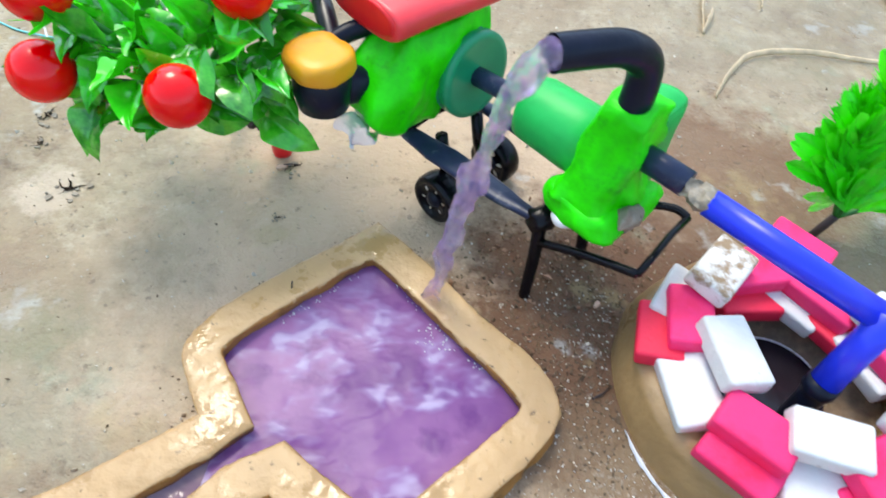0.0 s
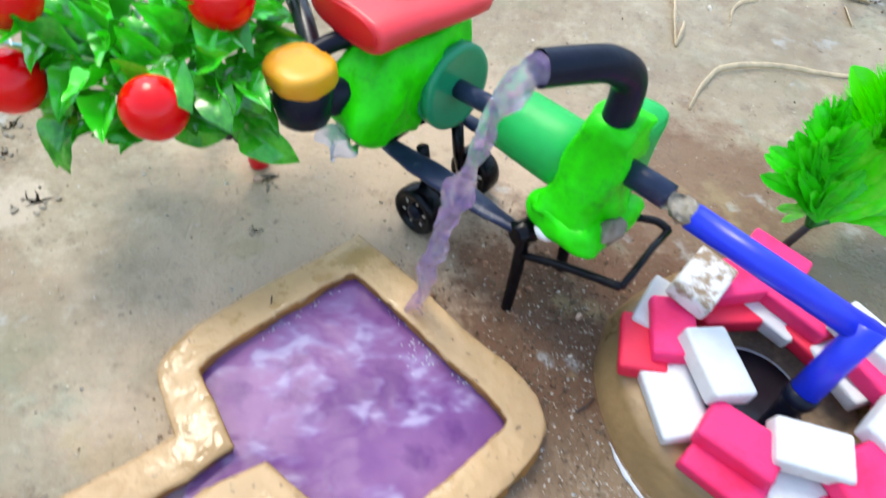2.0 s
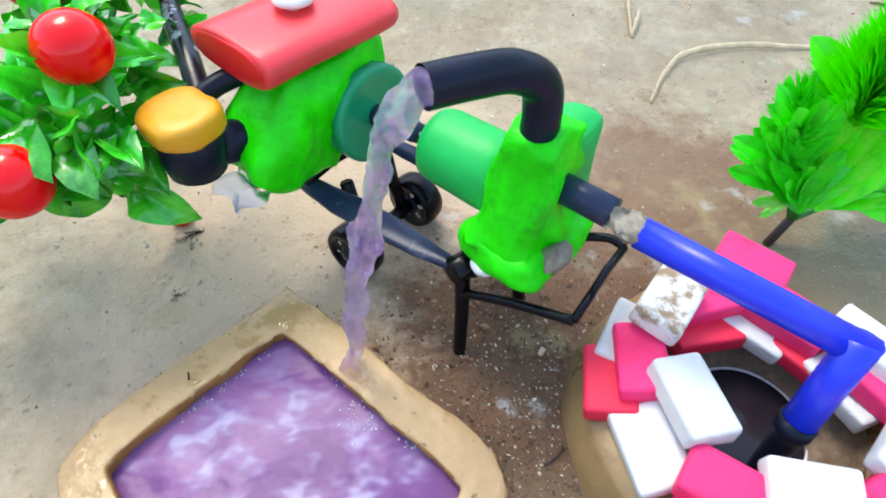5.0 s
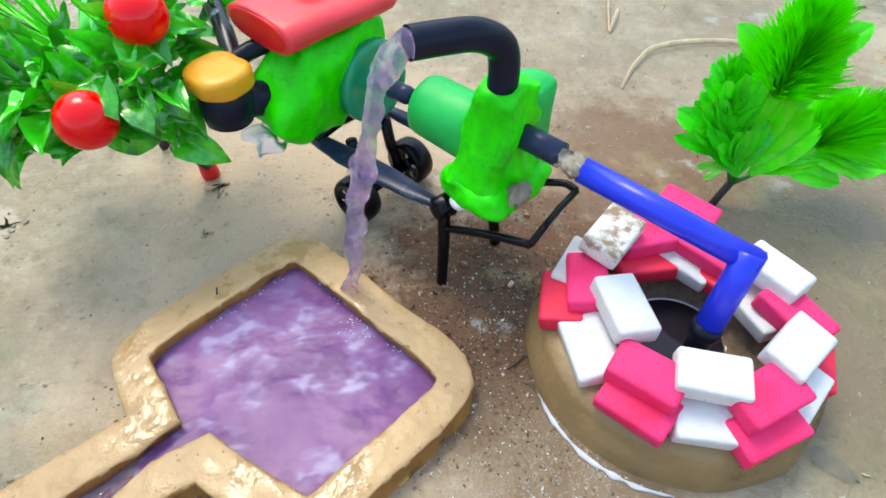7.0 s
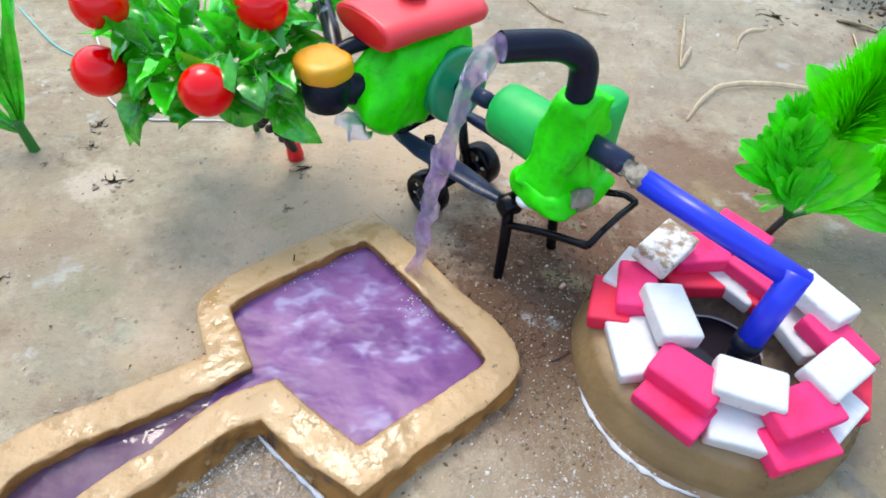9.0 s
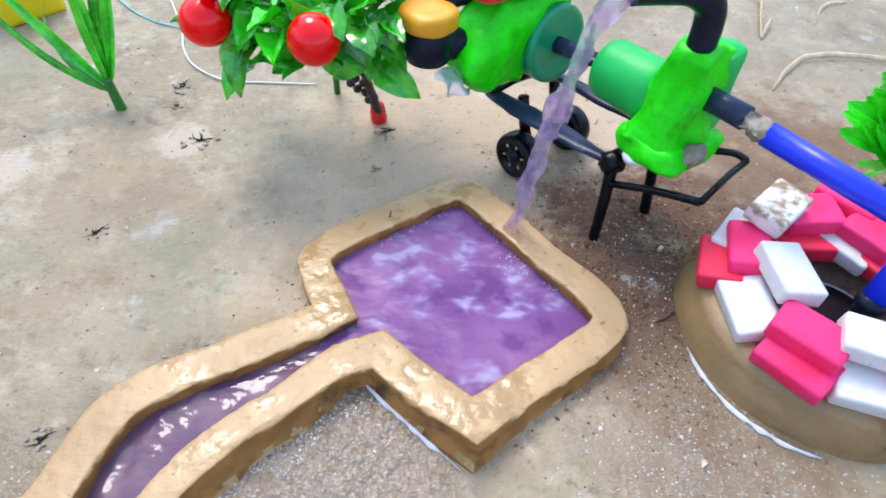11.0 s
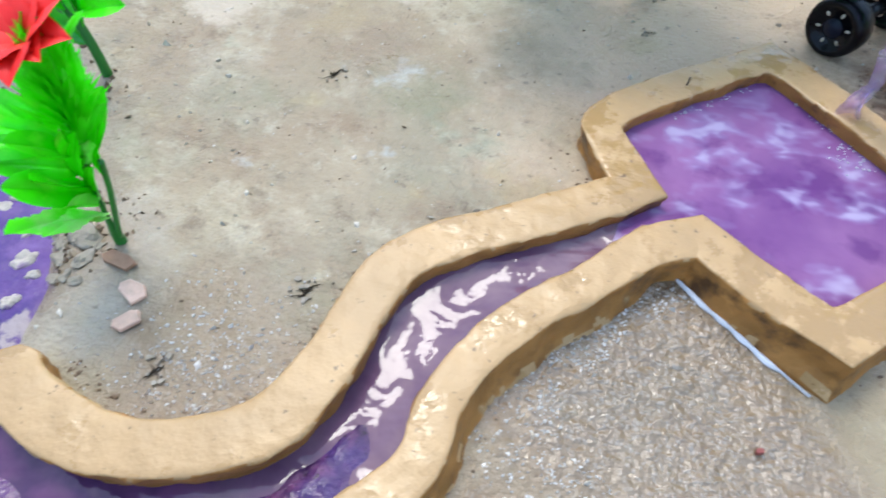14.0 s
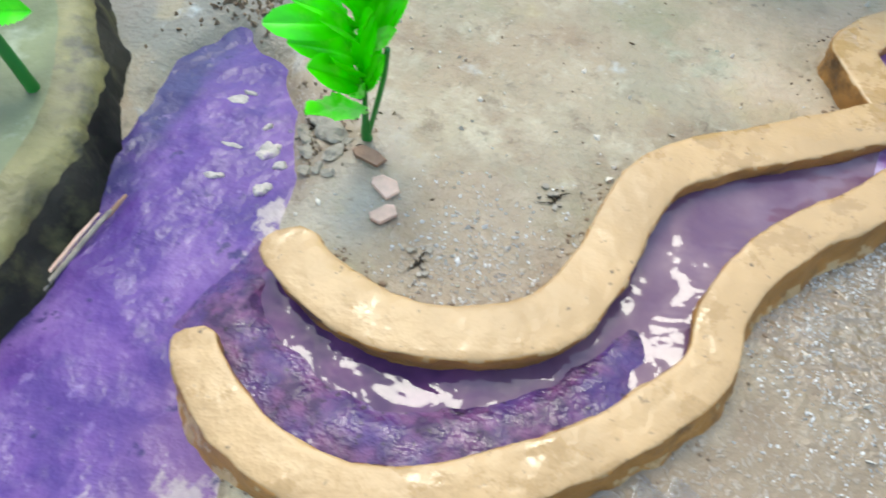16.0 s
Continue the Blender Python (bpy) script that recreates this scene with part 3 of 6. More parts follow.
def block(bm, m, sx, sy, sz, bevel, segments=2):
    """A box with rounded edges, its middle at the pose m."""
    made = bmesh.ops.create_cube(bm, size=1, matrix=Matrix.Diagonal((sx, sy, sz, 1)))
    edges = list({e for v in made["verts"] for e in v.link_edges})
    out = bmesh.ops.bevel(bm, geom=edges, offset=bevel, segments=segments, affect="EDGES", profile=0.6)
    vs = {v for v in made["verts"] if v.is_valid} | {v for f in out["faces"] for v in f.verts}
    bmesh.ops.transform(bm, matrix=m, verts=list(vs))
    return bm


def rounded_ring(cx, cy, z, hx, hy, place, power=4.0, seg=28):
    """A rounded rectangle, as a ring of places."""
    out = []
    for k in range(seg):
        a = 2 * math.pi * k / seg
        c, s = math.cos(a), math.sin(a)
        r = (abs(c) ** power + abs(s) ** power) ** (-1 / power)
        out.append(place(cx + hx * r * c, cy + hy * r * s, z))
    return out


# ---- ground ----
def smoothstep(a, b, x):
    t = min(1.0, max(0.0, (x - a) / (b - a)))
    return t * t * (3 - 2 * t)


STREAM_LINE = [(-0.404, 0.078), (-0.392, 0.045), (-0.376, 0.005), (-0.369, -0.040), (-0.368, -0.085), (-0.364, -0.14), (-0.36, -0.22), (-0.35, -0.34)]
STREAM_HALF = [0.010, 0.031, 0.042, 0.049, 0.060, 0.068, 0.070, 0.072]


def ground_height(x, y):
    far = max(0.0, math.hypot(x, y) - 1.2)
    z = 0.0016 * noise.noise((x * 9, y * 9, 0)) + 0.0009 * noise.noise((x * 34, y * 34, 3)) + 0.0006 * noise.noise((x * 95, y * 95, 8)) + 0.02 * far * noise.noise((x * 0.7, y * 0.7, 5)) * smoothstep(0, 4, far)
    z -= 0.0062 * math.exp(-(((x + 0.045) / 0.09) ** 2) - ((y - 0.022) / 0.055) ** 2)
    if x < -0.25 and -0.5 < y < 0.25:
        best, half = 9.0, 0.03
        for (ax, ay), (bx, by), ha, hb in zip(STREAM_LINE, STREAM_LINE[1:], STREAM_HALF, STREAM_HALF[1:]):
            ux, uy = bx - ax, by - ay
            t = min(1, max(0, ((x - ax) * ux + (y - ay) * uy) / (ux * ux + uy * uy)))
            d = math.hypot(x - ax - t * ux, y - ay - t * uy) - (ha + t * (hb - ha))
            if d < best:
                best = d
        best += 0.007 * noise.noise((x * 30, y * 30, 7))
        z -= 0.012 * (1 - smoothstep(-0.012, 0.010, best))
        z += 0.004 * math.exp(-(((x + 0.318) / 0.03) ** 2) - ((y - 0.022) / 0.022) ** 2) * (1 + noise.noise((x * 60, y * 60, 1)))
    return z


def axis_steps(lo, hi, step):
    fine = np.arange(lo, hi + step / 2, step)
    grow = np.cumsum(step * 1.28 ** np.arange(1, 40))
    grow = grow[grow < 45]
    return np.concatenate([lo - grow[::-1], fine, hi + grow])


def make_ground():
    xs, ys = axis_steps(-0.56, 0.52, 0.003), axis_steps(-0.28, 0.70, 0.003)
    verts = [(x, y, ground_height(x, y)) for y in ys for x in xs]
    w = len(xs)
    faces = [(j * w + i, j * w + i + 1, (j + 1) * w + i + 1, (j + 1) * w + i) for j in range(len(ys) - 1) for i in range(w - 1)]
    me = bpy.data.meshes.new("ground")
    me.from_pydata(verts, [], faces)
    smooth(me)
    me.materials.append(MUD)
    tagged(new("ground", me), "wet grey-brown mud ground with grit and shallow hollows", "ground", kind="structure")


make_ground()


def make_light_walls():
    """Plain walls added out of view, to block low sky and bounce fill light."""
    for name, x, y, sx, sy in (("light_wall_north", 0, 4.2, 8.6, 0.2), ("light_wall_south", 0, -4.2, 8.6, 0.2), ("light_wall_east", 4.2, 0, 0.2, 8.2), ("light_wall_west", -4.2, 0, 0.2, 8.2)):
        bm = bmesh.new()
        block(bm, Matrix.Translation((x, y, 0.5)), sx, sy, 1.4, 0.01)
        single(name, bm, LIGHT_WALL, "plain pale unseen wall added to shape the light", "wall", kind="structure")


make_light_walls()


def make_stream():
    bm = bmesh.new()
    nx, ny = 70, 170

    def bed(x, y):
        fold = 1 - abs(noise.noise((x * 24 + 3, y * 30, 4)))
        return -0.0058 + 0.0009 * noise.noise((x * 22, y * 26, 0)) + 0.0016 * fold ** 8 + 0.0004 * noise.noise((x * 90, y * 90, 2))

    rows = [[bm.verts.new((x, y, bed(x, y))) for x in (-0.46 + 0.20 * i / nx for i in range(nx + 1))] for y in (0.13 - 0.5 * j / ny for j in range(ny + 1))]
    for a, b in zip(rows, rows[1:]):
        for i in range(nx):
            bm.faces.new((a[i], a[i + 1], b[i + 1], b[i]))
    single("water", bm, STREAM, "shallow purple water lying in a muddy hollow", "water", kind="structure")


make_stream()


def make_bank():
    """A raised bank beyond the purple water, with a steep dark side."""
    line = spline([(-0.395, -0.30, 0), (-0.404, -0.16, 0), (-0.408, -0.08, 0), (-0.412, -0.043, 0), (-0.421, -0.008, 0), (-0.437, 0.022, 0), (-0.463, 0.055, 0), (-0.500, 0.085, 0), (-0.58, 0.11, 0), (-0.75, 0.12, 0)], 14)
    bm = bmesh.new()
    rows = []
    for i, p in enumerate(line):
        d = (line[min(i + 1, len(line) - 1)] - line[max(i - 1, 0)]).normalized()
        out = Vector((d.y, -d.x, 0))
        row = []
        for k, (o, z) in enumerate(((0.009, -0.014), (0.007, -0.006), (0.0055, 0.001), (0.004, 0.008), (0.002, 0.014), (-0.001, 0.0185), (-0.005, 0.0205), (-0.015, 0.0215), (-0.03, 0.022), (-0.05, 0.022), (-0.08, 0.022), (-0.12, 0.022), (-0.18, 0.022), (-0.26, 0.022))):
            v = p + out * o + Vector((0, 0, z))
            amp = 0.0045 if k < 7 else 0.0018
            row.append(bm.verts.new(v + amp * noise.noise_vector(v * 45) + 0.4 * amp * noise.noise_vector(v * 160)))
        rows.append(row)
    for r, q in zip(rows, rows[1:]):
        for j in range(len(r) - 1):
            bm.faces.new((r[j], r[j + 1], q[j + 1], q[j]))
    bank = single("bank", bm, BANK_TOP, "raised mud bank with a steep black side", "bank", kind="structure")
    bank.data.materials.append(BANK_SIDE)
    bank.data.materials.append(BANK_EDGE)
    # lowest rows near-black, the next dark olive, the top greenish
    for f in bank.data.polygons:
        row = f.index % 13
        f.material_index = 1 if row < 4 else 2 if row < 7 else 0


make_bank()

# ---- clay pond with its channel ----
RIDGE = [(-0.314, -0.027), (-0.308, -0.035), (-0.291, -0.044), (-0.262, -0.049), (-0.236, -0.043), (-0.213, -0.029), (-0.201, -0.002), (-0.197, 0.022), (-0.189, 0.046),
         (-0.170, 0.064), (-0.143, 0.081), (-0.116, 0.099), (-0.100, 0.112), (-0.110, 0.129), (-0.119, 0.149), (-0.106, 0.168), (-0.082, 0.189), (-0.058, 0.208),
         (-0.0380, 0.2235), (-0.013, 0.199), (0.015, 0.168), (0.041, 0.142), (0.0495, 0.121), (0.030, 0.099), (0.003, 0.077), (-0.0205, 0.0556),
         (-0.0458, 0.0705), (-0.0725, 0.0905), (-0.092, 0.080), (-0.115, 0.058), (-0.134, 0.040), (-0.150, 0.018), (-0.160, -0.006), (-0.162, -0.028),
         (-0.174, -0.046), (-0.192, -0.066), (-0.216, -0.084), (-0.241, -0.098), (-0.271, -0.102), (-0.297, -0.095), (-0.317, -0.082), (-0.323, -0.073)]
RIDGE_TOP = 0.0145


CORNERS = (12, 18, 25, 27)


def ridge_section(p, side, half, top, flare):
    """Across the ridge: upright, slightly undercut sides and a flat top with narrow worn edges."""
    prof = [(-1.0, -0.62), (-0.88, -0.05), (-0.85, 0.22), (-0.90, 0.50), (-0.975, 0.74), (-1.0, 0.90), (-0.965, 0.975), (-0.88, 1.0), (-0.45, 1.015), (0, 1.02)]
    prof += [(-x * (1 + flare * max(0.0, 0.8 - h)), h) for x, h in prof[-2::-1]]
    return [Vector((p.x + side.x * half * s, p.y + side.y * half * s, top * h)) for s, h in prof]


def ridge_line():
    """The ridge's middle line: bends between the sharp corners, each with its way along and the side it is set off to."""
    cuts = [0, *CORNERS, len(RIDGE) - 1]
    runs = [spline([(x, y, 0) for x, y in RIDGE[a:b + 1]], 8) for a, b in zip(cuts, cuts[1:])]
    out = []
    for k, run in enumerate(runs):
        clear_a = 0.0115 if k else 0
        clear_b = 0.0115 if k < len(runs) - 1 else 0
        for i, p in enumerate(run):
            first, last = i == 0, i == len(run) - 1
            if first and k:
                continue
            if not last and ((p - run[0]).length < clear_a or (p - run[-1]).length < clear_b):
                continue
            if last and k < len(runs) - 1:
                d0, d1 = (p - run[-4]).normalized(), (runs[k + 1][3] - p).normalized()
            else:
                d0, d1 = ((p - run[max(i - 1, 0)]).normalized() if i else (run[1] - p).normalized()), ((run[i + 1] - p).normalized() if not last else (p - run[i - 1]).normalized())
            d = (d0 + d1).normalized()
            out.append((p, Vector((-d.y, d.x, 0)) / max(0.70, d.dot(d1))))
    return out


def make_pond():
    ridge = ridge_line()
    line = [p for p, _ in ridge]
    back = min(range(len(line)), key=lambda i: (line[i] - Vector((*RIDGE[CORNERS[-1]], 0))).length)
    front = min(range(len(line)), key=lambda i: (line[i] - Vector((*RIDGE[CORNERS[0]], 0))).length)
    pond = thing("clay_pond", (-0.1, 0.08, 0), "square pond and winding channel of smoothed tan clay on the mud", "pond")
    rings = []
    for i, (p, side) in enumerate(ridge):
        w = 0.0103 * (1 + 0.13 * noise.noise((p.x * 22, p.y * 22, 1)) + 0.05 * noise.noise((p.x * 70, p.y * 70, 6)))
        # the near arm of the channel is slimmer than the far one
        slim = smoothstep(back + 2, back + 14, i)
        w *= 1 - 0.19 * slim + 0.06 * smoothstep(front, front - 12, i)
        p = p + side * 0.0021 * slim
        end = min(i, len(line) - 1 - i) / 5
        if end < 1:
            w *= math.sqrt(max(0.25, 1 - (1 - end) ** 2))
        flare = 0.05 + 0.30 * smoothstep(-0.085, -0.060, p.x) * smoothstep(0.150, 0.120, p.y) + 0.72 * slim
        rings.append(ridge_section(p, side, w, RIDGE_TOP * (1 + 0.06 * noise.noise((p.x * 18, p.y * 18, 4))), flare))
    first, last = [min(range(len(line)), key=lambda i: (line[i] - Vector((*RIDGE[k], 0))).length) for k in (CORNERS[0], CORNERS[-1])]
    for name, some in (("channel_wall", rings[:first + 1]), ("pond_wall", rings[first:last + 1]), ("channel_wall", rings[last:])):
        bm = bmesh.new()
        vs = skin(bm, some, caps=False)
        if some[0] is rings[0]:
            bm.faces.new(vs[0][::-1])
        if some[-1] is rings[-1]:
            bm.faces.new(vs[-1])
        bmesh.ops.subdivide_edges(bm, edges=[e for e in bm.edges if e.calc_length() > 0.0035], cuts=1, use_grid_fill=True)
        for v in bm.verts:
            if v.co.z < RIDGE_TOP * 0.95:
                v.co += 0.0014 * noise.noise_vector(v.co * 95) + 0.0006 * noise.noise_vector(v.co * 300)
            else:
                v.co += 0.0005 * noise.noise_vector(v.co * 200)
                v.co.z += 0.0006 * noise.noise(v.co * 55)
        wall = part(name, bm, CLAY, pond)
        wall.data.materials.append(CLAY_CUT_SHADE)
        # upright faces take the browner side clay with shade in its colour
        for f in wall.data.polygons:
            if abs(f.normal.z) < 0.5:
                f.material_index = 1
    # water between the two arms of the ridge
    n = 144
    arm_a, arm_b = [spline([(x, y, 0) for x, y in arm], 16) for arm in (RIDGE[:21], RIDGE[:20:-1] + RIDGE[20:21])]
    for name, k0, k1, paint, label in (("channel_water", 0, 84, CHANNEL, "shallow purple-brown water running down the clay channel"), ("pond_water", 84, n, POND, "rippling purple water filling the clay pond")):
        bm = bmesh.new()
        rows = []
        for k in range(k0, k1 + 1):
            a, b = arm_a[round(k * (len(arm_a) - 1) / n)], arm_b[round(k * (len(arm_b) - 1) / n)]
            z = 0.0018 + 0.0047 * smoothstep(0.25, 0.62, k / n)
            row = []
            for j in range(25):
                q = a.lerp(b, j / 24)
                f = j / 24
                if k1 < n:
                    # a shallow trough: the water climbs both walls, with ripples across the flow higher up
                    up = smoothstep(38, 56, k)
                    lift = 0.0024 * up * (smoothstep(0.50, 1.0, f) + smoothstep(0.42, 0.0, f)) - 0.0010 * (1 - up) * f + 0.0004 * noise.noise(q * 75) + 0.0011 * smoothstep(30, 46, k) * noise.noise(q * 85)
                else:
                    lift = 0.0007 * noise.noise(q * 55) + 0.0004 * noise.noise(q * 140)
                row.append(bm.verts.new((q.x, q.y, z + lift)))
            rows.append(row)
        if k0 == 0:
            # the mouth: a thin sheet that runs down into the stream
            lip = [v.co.copy() for v in rows[0]]
            for step in range(1, 11):
                fall = -0.0016 * step ** 1.25 / 1.6
                rows.insert(0, [bm.verts.new((q.x - 0.0030 * step * (1 + 0.25 * noise.noise((q.y * 90, step * 0.3, 2))), q.y + 0.0012 * step * (0.5 - j / 24), q.z + fall + 0.0006 * noise.noise((q.x * 80, q.y * 80 + step, 5)))) for j, q in enumerate(lip)])
        for r, s in zip(rows, rows[1:]):
            for i in range(24):
                bm.faces.new((r[i], r[i + 1], s[i + 1], s[i]))
        bmesh.ops.remove_doubles(bm, verts=bm.verts, dist=1e-5)
        single(name, bm, paint, label, "water", kind="structure")
    # the bed of the mouth slopes up out of the water towards the near arm
    bm = bmesh.new()
    rows = []
    for k in range(-6, 66):
        i = max(k, 0)
        a, b = arm_a[round(i * (len(arm_a) - 1) / n)], arm_b[round(i * (len(arm_b) - 1) / n)]
        row = []
        for j in range(33):
            q = a.lerp(b, j / 32) + Vector((-0.003, 0, 0)) * (i - k)
            f = j / 32 + 0.07 * noise.noise(q * 60) + 0.03 * noise.noise(q * 190)
            rise = -0.0024 + 0.0043 * smoothstep(0.27, 0.66, f) - 0.0046 * smoothstep(40, 62, k) + 0.0047 * smoothstep(0.25, 0.62, k / n) + 0.0010 * smoothstep(8, -2, k) - 0.0004 * max(0, -k) ** 1.3
            row.append(bm.verts.new((q.x, q.y, 0.0018 + rise + 0.0004 * noise.noise(q * 130) + 0.00015 * noise.noise(q * 420))))
        rows.append(row)
    for r, s in zip(rows, rows[1:]):
        for i in range(32):
            bm.faces.new((r[i], r[i + 1], s[i + 1], s[i]))
    bmesh.ops.remove_doubles(bm, verts=bm.verts, dist=1e-5)
    single("channel_bed", bm, BED, "dark violet grainy mud bared at the mouth of the clay channel", "mud", kind="structure")


make_pond()


# ---- engine and pump on a small trolley ----
def M(a, b, z):
    """A place by the trolley: a along it towards the well, b across it, z up."""
    return Vector((-0.025 + 0.7071 * (a + b), 0.279 + 0.7071 * (b - a), z))


U, V, Z = Vector((0.7071, -0.7071, 0)), Vector((0.7071, 0.7071, 0)), Vector((0, 0, 1))


def axes(origin, x, y):
    z = x.cross(y)
    return Matrix.Translation(origin) @ Matrix((x, y, z)).transposed().to_4x4()


def make_trolley():
    t = thing("toy_pump_engine", M(0.06, 0.02, 0), "toy green engine and water pump on a black wheeled trolley", "pump")
    # rails and frame
    for b, a0, a1, wide in ((0.0, 0.000, 0.104, 0.0080), (0.052, 0.010, 0.112, 0.0062)):
        bm = bmesh.new()
        rings = []
        for k in range(13):
            f = k / 12
            half = wide * (0.42 + 0.58 * math.sin(math.pi * min(1, 0.08 + f * 0.98)))
            c = (a0 + (a1 - a0) * f, b + 0.004 * f, 0.0505 + 0.0035 * f)
            rings.append([M(c[0], c[1] + half * x, c[2] + 0.0018 * y) for x, y in ((-1, -0.7), (-1, 0.5), (-0.8, 1), (0, 1.15), (0.8, 1), (1, 0.5), (1, -0.7), (0.8, -1), (-0.8, -1))])
        skin(bm, rings)
        rough_up(bm, 0.0007, 90, b)
        part("rail", bm, SLATE, t, "blue-black flat plastic rail")
    bm = bmesh.new()
    tube(bm, [M(0.002, -0.002, 0.052), M(0.002, 0.02, 0.054), M(0.006, 0.054, 0.054)], 0.0035, 8)
    part("cross_bar", bm, BLACK, t)
    bm = bmesh.new()
    tube(bm, [M(0.102, 0.004, 0.052), M(0.104, 0.02, 0.051), M(0.106, 0.052, 0.052)], 0.0035, 8)
    part("cross_bar", bm, BLACK, t)
    bm = bmesh.new()
    tube(bm, spline([M(0.106, 0.002, 0.041), M(0.132, 0.005, 0.052), M(0.159, 0.007, 0.0615)], 4), 0.0024, 8)
    part("frame_bar", bm, BLACK, t)
    bm = bmesh.new()
    tube(bm, [M(0.159, 0.007, 0.0615), M(0.1585, 0.021, 0.0648), M(0.157, 0.037, 0.0650), M(0.157, 0.053, 0.066)], 0.0020, 8)
    part("frame_bar", bm, BLACK, t, "chipped black bar with pale scratches")
    bm = bmesh.new()
    tube(bm, spline([M(0.157, 0.053, 0.066), M(0.149, 0.053, 0.0665), M(0.138, 0.048, 0.064)], 4), 0.0022, 8)
    part("frame_bar", bm, BLACK, t)
    bm = bmesh.new()
    tube(bm, spline([M(0.1015, 0.006, 0.053), M(0.106, 0.001, 0.03), M(0.1097, -0.0045, -0.001)], 4), lambda f: 0.0040 - 0.0008 * f, 9)
    part("leg", bm, BLACK, t)
    bm = bmesh.new()
    tube(bm, spline([M(0.106, 0.042, 0.054), M(0.110, 0.043, 0.03), M(0.1138, 0.044, -0.001)], 4), 0.0035, 9)
    part("leg", bm, BLACK, t)
    bm = bmesh.new()
    bmesh.ops.create_icosphere(bm, subdivisions=3, radius=0.0078, matrix=Matrix.Translation(M(0.1005, 0.006, 0.0525)))
    rough_up(bm, 0.0025, 160)
    part("glue_lump", bm, BLACK, t, "rough black lump of glue")
    bm = bmesh.new()
    bmesh.ops.create_icosphere(bm, subdivisions=3, radius=0.006, matrix=axes(M(0.1145, 0.006, 0.0635), U, V) @ Matrix.Diagonal((1.3, 0.8, 0.55, 1)))
    rough_up(bm, 0.0015, 190, 3)
    part("foam_scrap", bm, WHITE, t, "scrap of white foam")
    bm = bmesh.new()
    bmesh.ops.create_icosphere(bm, subdivisions=3, radius=0.0055, matrix=axes(M(0.139, 0.022, 0.0735), U, V) @ Matrix.Diagonal((0.9, 1.6, 1.2, 1)))
    rough_up(bm, 0.004, 170, 9)
    part("mud_lump", bm, CRUST, t, "lump of grey mud stuck to the pump")
    # axle, posts and wheels
    bm = bmesh.new()
    tube(bm, [M(0.031, 0.002, 0.0160), M(0.031, 0.060, 0.0160)], 0.0042, 10)
    part("axle", bm, BLACK, t)
    for b in (0.012, 0.042):
        bm = bmesh.new()
        tube(bm, [M(0.020, b, 0.053), M(0.0245, b, 0.033), M(0.031, b, 0.0160)], 0.0038, 8)
        part("post", bm, BLACK, t)
    for b in (0.0080, 0.0590):
        bm = bmesh.new()
        turned(bm, M(0.031, b, 0.0160), -V, [(-0.002, 0.0085), (-0.002, 0.0145), (0.0, 0.0158), (0.004, 0.0164), (0.0095, 0.0163), (0.0124, 0.0150), (0.0124, 0.0120), (0.0108, 0.0116)], 32)
        tyre = part("wheel", bm, BLACK, t, "small black plastic wheel")
        bm = bmesh.new()
        turned(bm, M(0.031, b, 0.0160), -V, [(0.001, 0.0118), (0.0106, 0.0118), (0.0106, 0.006), (0.0112, 0.0045), (0.0128, 0.0038), (0.0132, 0.001)], 24)
        part("hub", bm, NAVY, tyre)
        for k in range(6):
            ang = k * math.pi / 3 + 0.3
            bm = bmesh.new()
            c = M(0.031, b - 0.0108, 0.0160) + 0.0085 * (math.cos(ang) * U + math.sin(ang) * Z)
            bmesh.ops.create_icosphere(bm, subdivisions=2, radius=0.0012 if b < 0.03 else 0.0019, matrix=axes(c, U, V) @ Matrix.Rotation(-ang, 4, "Y") @ Matrix.Diagonal((1.25, 0.3, 0.7, 1)))
            part("rim_spot", bm, PEBBLE, tyre, "pale muddy spot")
    # engine block
    bm = bmesh.new()
    rings = []
    for z, ca, cb, ha, hb in ((0.0600, 0.001, 0.004, 0.007, 0.018), (0.0625, 0.001, 0.002, 0.012, 0.024), (0.069, 0.000, 0.001, 0.0150, 0.029), (0.078, -0.001, 0.002, 0.0165, 0.035), (0.088, -0.001, 0.008, 0.0165, 0.039),
                             (0.099, -0.003, 0.016, 0.0160, 0.039), (0.110, -0.005, 0.024, 0.0165, 0.035), (0.117, -0.006, 0.025, 0.0140, 0.030)):
        rings.append(rounded_ring(ca, cb, z, ha, hb, M, 8, 40))
    skin(bm, rings)
    bmesh.ops.subdivide_edges(bm, edges=bm.edges, cuts=1, use_grid_fill=True)
    rough_up(bm, 0.0050, 48, 2)
    rough_up(bm, 0.0018, 140, 5)
    part("engine_block", bm, GREEN, t, "lumpy hand-pressed green clay")
    # flywheel and shaft
    ax = (U + Z * 0.10).normalized()
    bm = bmesh.new()
    turned(bm, M(0.0090, 0.0372, 0.0812), ax, [(0, 0.018), (0, 0.0235), (0.0010, 0.0252), (0.0045, 0.0256), (0.0052, 0.0246), (0.0060, 0.0246), (0.0068, 0.0257), (0.0112, 0.0256), (0.0126, 0.0246), (0.0128, 0.0215), (0.0120, 0.0195), (0.0120, 0.004)], 48)
    fly = part("flywheel", bm, EMERALD, t, "emerald plastic disc")
    bm = bmesh.new()
    tube(bm, [M(0.019, 0.0372, 0.0822), M(0.034, 0.0366, 0.0842), M(0.044, 0.0362, 0.0856), M(0.0475, 0.0360, 0.0861), M(0.048, 0.0360, 0.0862), M(0.0510, 0.0358, 0.0866)], lambda s: 0.0056 if s < 0.7 else 0.0049, 14)
    part("shaft", bm, SLATE, t, "blue-black tube")
